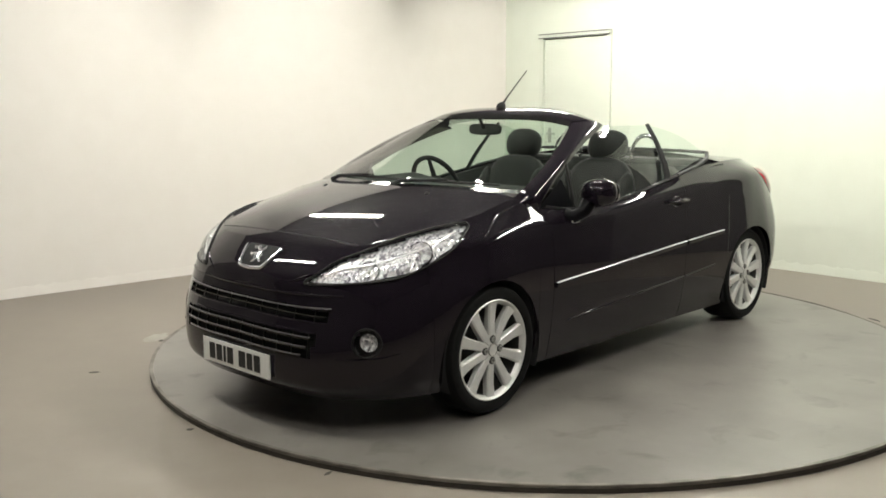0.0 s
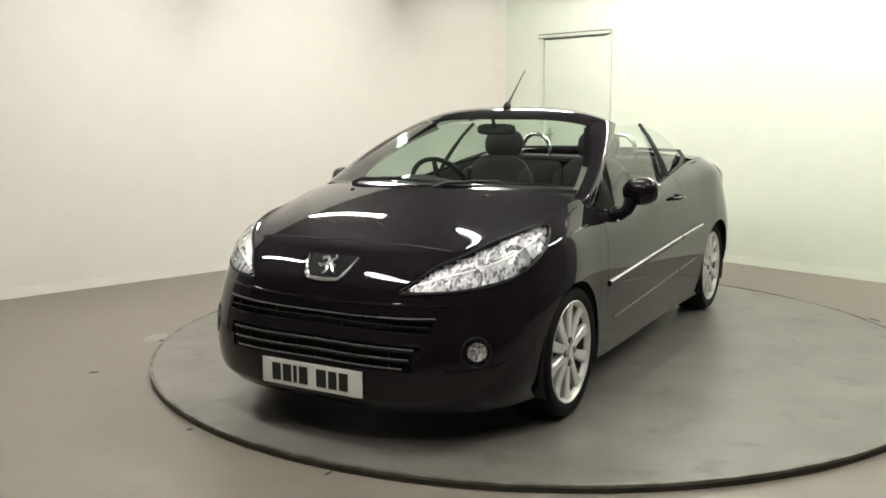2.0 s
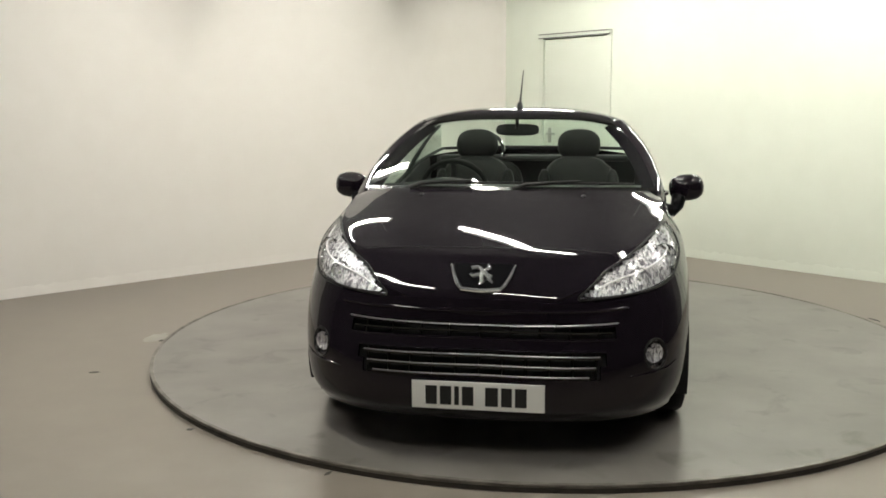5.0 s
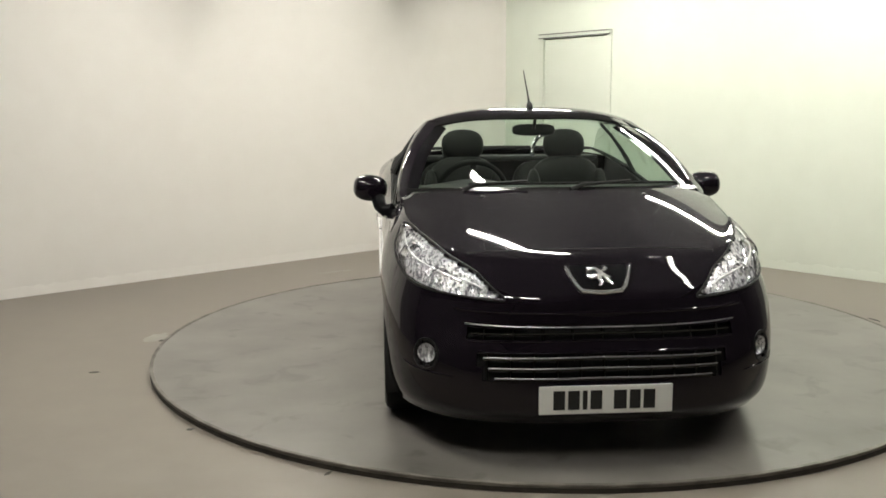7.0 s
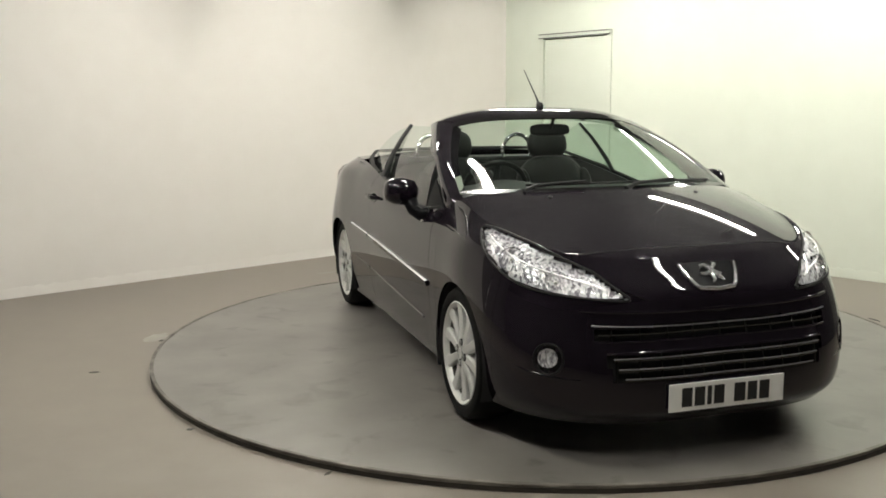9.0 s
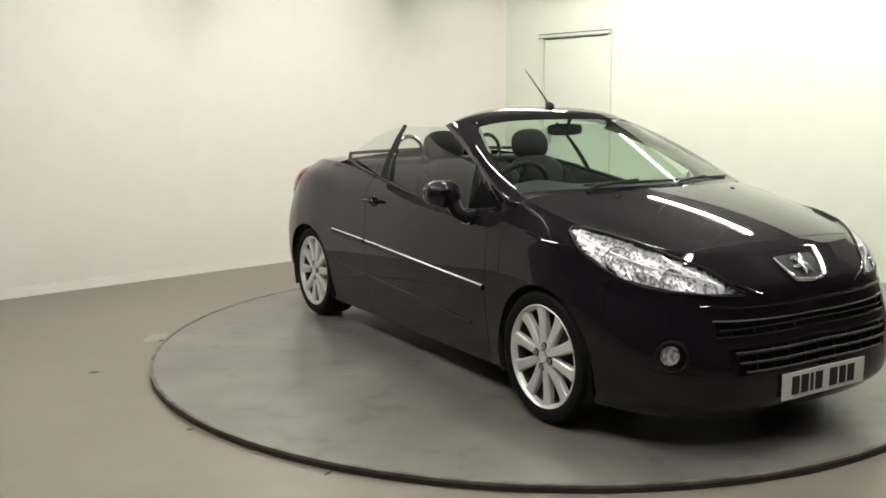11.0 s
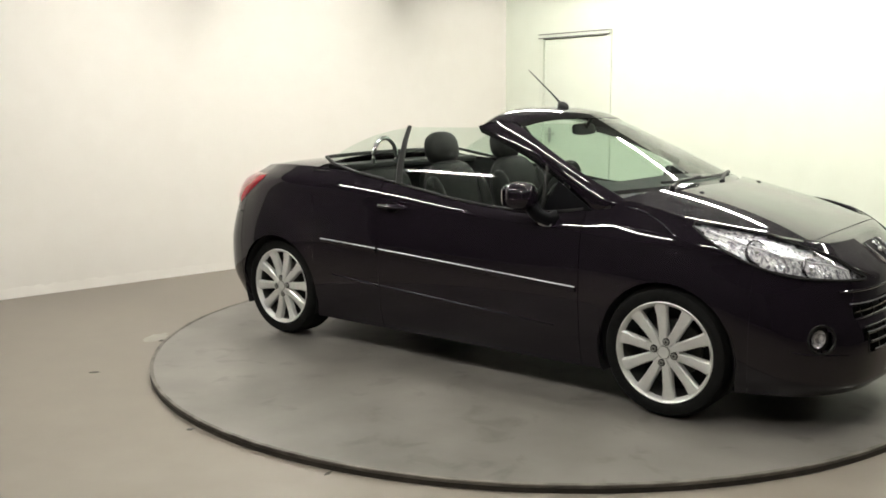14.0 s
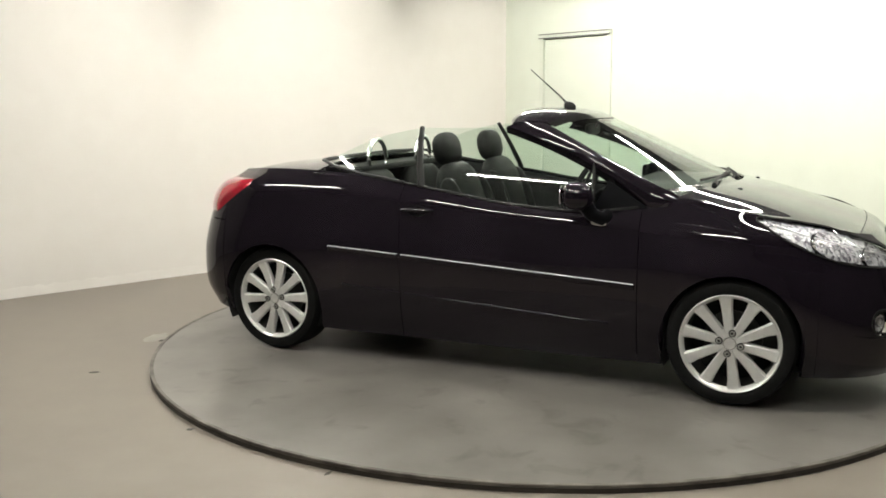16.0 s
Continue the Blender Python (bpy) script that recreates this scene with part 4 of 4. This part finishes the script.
def build_front(car):
    for s in (1, -1):
        lamp = new("headlamp")
        lamp.parent = car
        lamp["label"] = "clear swept-back headlamp with chrome reflectors"
        part("reflector", sheet(lamp_patch(s, -0.016, -0.006)), M_LAMPCHROME, lamp, "faceted reflector with glints painted into its cells")
        rim = lamp_patch(s, 0.002, -0.002)
        path = [r[0] for r in rim] + [r[-1] for r in rim[::-1]]
        part("lamp_surround", tube(path + path[:1], 0.005, 6), M_BLACK, lamp, "black seal round the lens")
        for a, z, r in ((0.74, 0.716, 0.044), (1.02, 0.785, 0.050)):
            c, n = surf(s * a, z, -0.02), (surf(s * a, z, 0.0) - surf(s * a, z, -0.02)).normalized()
            n = (n + Vector((0.8, 0, 0))).normalized()
            bowl = lathe([(0.0, -0.03), (r * 0.4, -0.026), (r * 0.8, -0.012), (r, 0.006), (r * 1.06, 0.006), (r * 1.08, -0.01)], 28, "Z")
            bmesh.ops.transform(bowl, matrix=Matrix.Translation(c) @ n.to_track_quat("Z", "Y").to_matrix().to_4x4(), verts=bowl.verts)
            part("lamp_bowl", bowl, M_CHROME, lamp, "round chrome reflector bowl")
            bm = bmesh.new()
            ellipsoid(bm, (0.02, 0.02, 0.035), c - n * 0.005, n.to_track_quat("Z", "Y").to_matrix().to_4x4())
            part("bulb_cap", bm, M_GREYMETAL, lamp, "small bulb cap")
        mid = [surf(s * a, float(0.42 * smooth_interp(a, HL_A, HL_LO) + 0.58 * smooth_interp(a, HL_A, HL_HI)), -0.004) for a in np.linspace(0.50, 1.24, 16)]
        part("lamp_divider", tube(mid, 0.004, 6), M_BRIGHT, lamp, "bright strip dividing the reflectors")
        ln = part("lens", sheet(lamp_patch(s, 0.001, -0.003, bulge=0.006)), M_LENS, lamp, "clear lens")
        ln.visible_shadow = False
        # fog lamp
        fog = new("fog_lamp")
        fog.parent = car
        fog["label"] = "round clear front fog lamp"
        c = Vector((1.884, s * 0.674, 0.424))
        n = Vector((0.88, s * 0.47, 0.03)).normalized()
        M = Matrix.Translation(c) @ n.to_track_quat("Z", "Y").to_matrix().to_4x4()
        # The fog bowl shares the headlamp colour with its painted glints.
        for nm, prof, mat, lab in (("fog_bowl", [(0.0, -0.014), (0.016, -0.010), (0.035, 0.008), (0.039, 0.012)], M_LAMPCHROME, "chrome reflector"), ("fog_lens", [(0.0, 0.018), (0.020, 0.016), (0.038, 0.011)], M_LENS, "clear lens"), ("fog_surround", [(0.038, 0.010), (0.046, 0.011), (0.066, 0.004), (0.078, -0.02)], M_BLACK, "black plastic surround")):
            b = lathe(prof, 28, "Z")
            bmesh.ops.transform(b, matrix=M, verts=b.verts)
            o = part(nm, b, mat, fog, lab)
            if nm == "fog_lens":
                o.visible_shadow = False
        part("fog_bezel", tube([surf(s * (0.730 + 0.061 * math.cos(u)), 0.424 + 0.060 * math.sin(u), -0.003) for u in np.linspace(0, 2 * math.pi, 33)], 0.006, 8), M_BLACK, fog, "black moulded ring")
        # raised lines in the bumper skin
        part("bumper_crease", tube([surf(s * a, z, 0.0) for a, z in ((0.60, 0.352), (0.70, 0.356), (0.80, 0.362), (0.87, 0.376))], [0.003, 0.006, 0.006, 0.002], 8), M_PAINT, car, "moulded line under the fog lamp")
        part("nose_crease", tube([surf(s * a, z, 0.0) for a, z in ((0.49, 0.705), (0.42, 0.685), (0.35, 0.662), (0.30, 0.645))], [0.002, 0.006, 0.006, 0.002], 8), M_PAINT, car, "raised line beside the headlamp tip")
    part("bumper_lip", tube([surf(a, 0.600 + 0.012 * (a / 0.6) ** 2, -0.001) for a in np.linspace(-0.62, 0.62, 50)], 0.006, 8), M_PAINT, car, "raised lip above the grille")
    # lower grille: dark backing and chrome-edged slats
    gr = new("grille")
    gr.parent = car
    gr["label"] = "black lower grille with thin chrome bars"
    part("grille_backing", sheet([[surf(a, z, -0.03) for z in np.linspace(0.33, 0.58, 10)] for a in np.linspace(-0.56, 0.56, 40)]), M_DARK, gr, "black grille backing")
    for z, w in ((0.436, 0.475), (0.397, 0.455), (0.360, 0.43)):
        P = [[surf(a, z - 0.012, -0.02), surf(a, z - 0.010, 0.004), surf(a, z - 0.003, 0.007)] for a in np.linspace(-w, w, 40)]
        part("grille_slat", sheet(P, 0.003), M_GLOSSBLACK, gr, "gloss black slat")
        part("chrome_bar", tube([surf(a, z, 0.006) for a in np.linspace(-w, w, 40)], 0.0026, 6), M_DULLCHROME, gr, "thin satin chrome bar")
    for a in np.linspace(-0.46, 0.46, 11):
        part("grille_rib", tube([surf(a, z, -0.006) for z in (0.343, 0.40, 0.455)], 0.0045, 6), M_GLOSSBLACK, gr, "thin upright black rib")
    for a in np.linspace(-0.48, 0.48, 9):
        part("grille_rib", tube([surf(a, z, -0.006) for z in (0.498, 0.525, 0.552)], 0.0045, 6), M_GLOSSBLACK, gr, "thin upright black rib")
    part("grille_slat", sheet([[surf(a, 0.518, -0.02), surf(a, 0.520, 0.000), surf(a, 0.526, 0.003)] for a in np.linspace(-0.535, 0.535, 40)], 0.003), M_GLOSSBLACK, gr, "gloss black slat")
    for z, w in ((0.456, 0.50), (0.497, 0.545)):
        part("grille_lip", tube([surf(a, z, -0.0015) for a in np.linspace(-w, w, 40)], 0.0045, 8), M_PAINT, gr, "moulded black lip of the grille opening")
    part("upper_chrome_bar", tube([surf(a, 0.546 + 0.012 * (a / 0.56) ** 2, 0.004) for a in np.linspace(-0.565, 0.565, 40)], 0.0030, 6), M_DULLCHROME, gr, "thin satin chrome bar")
    # badge: shield frame and plain emblem
    bd = new("badge")
    bd.parent = car
    bd["label"] = "chrome shield with a plain chrome emblem"
    path = [surf(a, z, 0.006) for a, z in ((-0.130, 0.762), (-0.114, 0.728), (-0.094, 0.694), (-0.078, 0.680), (0.0, 0.674), (0.078, 0.680), (0.094, 0.694), (0.114, 0.728), (0.130, 0.762))]
    part("shield_frame", tube(path, [0.004, 0.006, 0.008, 0.008, 0.008, 0.008, 0.008, 0.006, 0.004], 8), M_BADGE, bd, "chrome shield outline")
    part("shield_field", sheet([[surf(t * (0.115 - 0.05 * (1 - v) ** 2), 0.682 + 0.085 * v, 0.003) for v in np.linspace(0, 1, 7)] for t in np.linspace(-1, 1, 13)]), M_FIELD, bd, "black shield field")
    for i, pts in enumerate((((-0.045, 0.748), (-0.02, 0.752), (0.0, 0.742), (0.02, 0.728), (0.042, 0.722)), ((0.0, 0.742), (-0.005, 0.722), (0.005, 0.705), (-0.01, 0.694)), ((0.015, 0.73), (0.03, 0.712), (0.045, 0.70)), ((-0.012, 0.728), (-0.035, 0.722), (-0.05, 0.728)), ((0.01, 0.74), (0.03, 0.752), (0.02, 0.762)))):
        part("emblem_limb", tube([surf(a, z, 0.008) for a, z in pts], [0.009] * (len(pts) - 1) + [0.005], 8), M_BADGE, bd)
    # number plate: white plate with plain bars
    pl = new("number_plate")
    pl.parent = car
    pl["label"] = "white front number plate with plain black bars"
    px = 2.094
    part("plate", boxes(((0.006, 0.52, 0.111), (px, 0, 0.278), None, 0.0015)), M_PLATE, pl, smooth=False)
    y = -0.205
    for i, wd in enumerate((0.045, 0.045, 0.018, 0.045, 0.0, 0.05, 0.042, 0.045)):
        if wd:
            part("plate_bar", boxes(((0.002, wd, 0.075), (px + 0.0042, y + wd / 2, 0.278))), M_PLATEBAR, pl, smooth=False)
            y += wd + 0.012
        else:
            y += 0.034
    # wipers and washer jets
    for y0, y1 in ((-0.46, 0.10), (0.05, 0.62)):
        wp = new("wiper")
        wp.parent = car
        wp["label"] = "black windscreen wiper at rest"
        piv = Vector((1.165 - 0.20 * y0 * y0, y0, 1.0))
        tip = screen_pt(y1 / 0.72, 0.075) + Vector((0.0, 0, 0.016))
        part("wiper_arm", tube([piv, piv.lerp(tip, 0.1) + Vector((0, 0, 0.02)), piv.lerp(tip, 0.55) + Vector((0.012, 0, 0.022))], [0.014, 0.010, 0.006], 8), M_BLACK, wp)
        part("wiper_blade", tube([screen_pt(y / 0.72, 0.07) + Vector((0.0, 0, 0.010)) for y in np.linspace(y0 + 0.03, y1, 12)], 0.007, 6), M_BLACK, wp)
    for y in (-0.38, 0.38):
        bm = bmesh.new()
        ellipsoid(bm, (0.03, 0.025, 0.018), (1.235, y, 0.978))
        part("washer_jet", bm, M_BLACK, car, "small black washer jet")


def build_cabin(car):
    tub = bmesh.new()
    box(tub, (2.0, 1.44, 0.03), (0.0, 0, 0.20))
    box(tub, (0.03, 1.44, 0.72), (1.0, 0, 0.56))
    box(tub, (0.03, 1.40, 0.84), (-1.03, 0, 0.62))
    part("cabin_floor", tub, M_TRIM, car, "dark carpeted cabin floor", smooth=False)
    part("underbody", boxes(((3.4, 1.3, 0.03), (0.05, 0, 0.165))), M_DARK, car, "black underbody", smooth=False)
    for s in (1, -1):
        P = []
        for x in np.linspace(0.96, -1.02, 22):
            top = r6(arc_at_x(x))[2] - 0.012
            P.append([(x, s * (0.70 + 0.052 * v ** 0.7), 0.2 + (top - 0.2) * v) for v in (0, 0.4, 0.65, 0.75, 0.82, 0.93, 1.0)])
        part("door_card", sheet(P, 0.02, inward=(0, s * 1.5, 0.5)), M_TRIM, car, "dark grey inner door trim")
    # dashboard with instrument hood
    P = []
    for y in np.linspace(-0.70, 0.70, 29):
        hood = 0.035 * math.exp(-((y + 0.36) / 0.17) ** 2)
        P.append([(1.08 - 0.14 * (y / 0.7) ** 2, y, 0.975), (0.90, y, 0.985), (0.72, y, 0.985 + hood * 0.6), (0.60, y, 0.978 + hood), (0.565, y, 0.95 + hood * 0.7), (0.57, y, 0.88), (0.62, y, 0.72), (0.72, y, 0.55)])
    part("dashboard", sheet(P), M_TRIM, car, "dark moulded dashboard")
    part("centre_console", boxes(((0.75, 0.22, 0.30), (0.28, 0, 0.38), None, 0.03)), M_TRIM, car, "dark centre console")
    # steering wheel on the car's right
    st = new("steering_wheel")
    st.parent = car
    st["label"] = "dark leather three-spoke steering wheel"
    st.matrix_basis = pose(0.41, -0.345, 0.925, 0, -66, 0)
    ringp = [(0.185 * math.cos(u), 0.185 * math.sin(u), 0) for u in np.linspace(0, 2 * math.pi, 41)]
    part("wheel_ring", tube(ringp, 0.015, 8), M_LEATHER, st)
    part("wheel_boss", lathe([(0.0, 0.03), (0.05, 0.026), (0.07, 0.005), (0.06, -0.03), (0.0, -0.04)], 24, "Z"), M_TRIM, st)
    for u in (0, 120, 240):
        c, s_ = math.cos(radians(u)), math.sin(radians(u))
        part("wheel_spoke", tube([(0.05 * c, 0.05 * s_, 0), (0.18 * c, 0.18 * s_, 0)], [0.022, 0.014], 8, 0.5), M_TRIM, st)
    part("steering_column", tube([(0.44, -0.345, 0.91), (0.66, -0.345, 0.84)], 0.045, 12), M_TRIM, car, "dark steering column")
    # front seats
    for s in (1, -1):
        seat = new("front_seat")
        seat.parent = car
        seat["label"] = "black leather front seat"
        y = s * 0.325
        bm = bmesh.new()
        ellipsoid(bm, (0.54, 0.50, 0.20), (0.08, y, 0.47), pose(0, 0, 0, 0, -8, 0), 3.5)
        part("seat_cushion", bm, M_LEATHER, seat)
        bm = bmesh.new()
        ellipsoid(bm, (0.16, 0.48, 0.62), (-0.275, y, 0.78), pose(0, 0, 0, 0, -16, 0), 3.0)
        ellipsoid(bm, (0.14, 0.10, 0.50), (-0.235, y + 0.21, 0.76), pose(0, 0, 0, 0, -16, 0), 2.5)
        ellipsoid(bm, (0.14, 0.10, 0.50), (-0.235, y - 0.21, 0.76), pose(0, 0, 0, 0, -16, 0), 2.5)
        part("backrest", bm, M_LEATHER, seat)
        bm = bmesh.new()
        ellipsoid(bm, (0.12, 0.27, 0.20), (-0.395, y, 1.148), pose(0, 0, 0, 0, -12, 0), 2.5)
        part("headrest", bm, M_LEATHER, seat)
        for dy in (-0.06, 0.06):
            part("headrest_stem", tube([(-0.36, y + dy, 1.02), (-0.385, y + dy, 1.09)], 0.007, 6), M_CHROME, seat)
        # rear seat and roll hoop
        bm = bmesh.new()
        ellipsoid(bm, (0.14, 0.52, 0.50), (-0.86, s * 0.32, 0.78), pose(0, 0, 0, 0, -10, 0), 3.2)
        ellipsoid(bm, (0.42, 0.52, 0.16), (-0.66, s * 0.32, 0.52), None, 3.2)
        part("rear_seat", bm, M_LEATHER, car, "black leather rear seat")
        hp = [(-0.865, s * 0.307 + 0.105 * math.cos(u), 1.085 + 0.115 * math.sin(u)) for u in np.linspace(math.radians(-20), math.radians(200), 23)]
        part("roll_hoop", tube(hp, 0.014, 10), M_CHROME, car, "bright metal roll hoop behind the rear seat")
    part("rear_shelf", boxes(((0.16, 1.30, 0.04), (-0.94, 0, 1.035), None, 0.015)), M_TRIM, car, "dark shelf behind the rear seats")
    # interior mirror
    im = new("interior_mirror")
    im.parent = car
    im["label"] = "black interior rear-view mirror"
    bm = bmesh.new()
    ellipsoid(bm, (0.035, 0.24, 0.065), (0.37, 0, 1.262), pose(0, 0, 0, 0, -8, 0), 3.5)
    part("mirror_body", bm, M_BLACK, im)
    part("mirror_stalk", tube([(0.385, 0, 1.27), (0.42, 0, 1.325)], 0.010, 8), M_BLACK, im)


def build_car():
    car = thing("car", "gloss black two-door convertible with its roof down on the turntable", "car")
    build_shell(car)
    build_greenhouse(car)
    build_front(car)
    build_cabin(car)
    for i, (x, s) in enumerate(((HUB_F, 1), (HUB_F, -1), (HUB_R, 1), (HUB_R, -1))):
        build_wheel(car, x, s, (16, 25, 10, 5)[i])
    return car


build_room()
turntable = build_turntable()
build_floor_marks()
build_lights()
car = build_car()


def heading(t):
    return -127.65 + 6.772 * t


def motions():
    """Turntable and car turn together at a steady rate about the table's axis."""
    times = [2.0 * i for i in range(9)]
    walk(turntable, [(t, pose(0, 0, 0, 0, 0, heading(t))) for t in times])
    walk(car, [(t, pose(0, 0, 0, 0, 0, heading(t)) @ pose(0.0, -0.0764, 0)) for t in times])


motions()
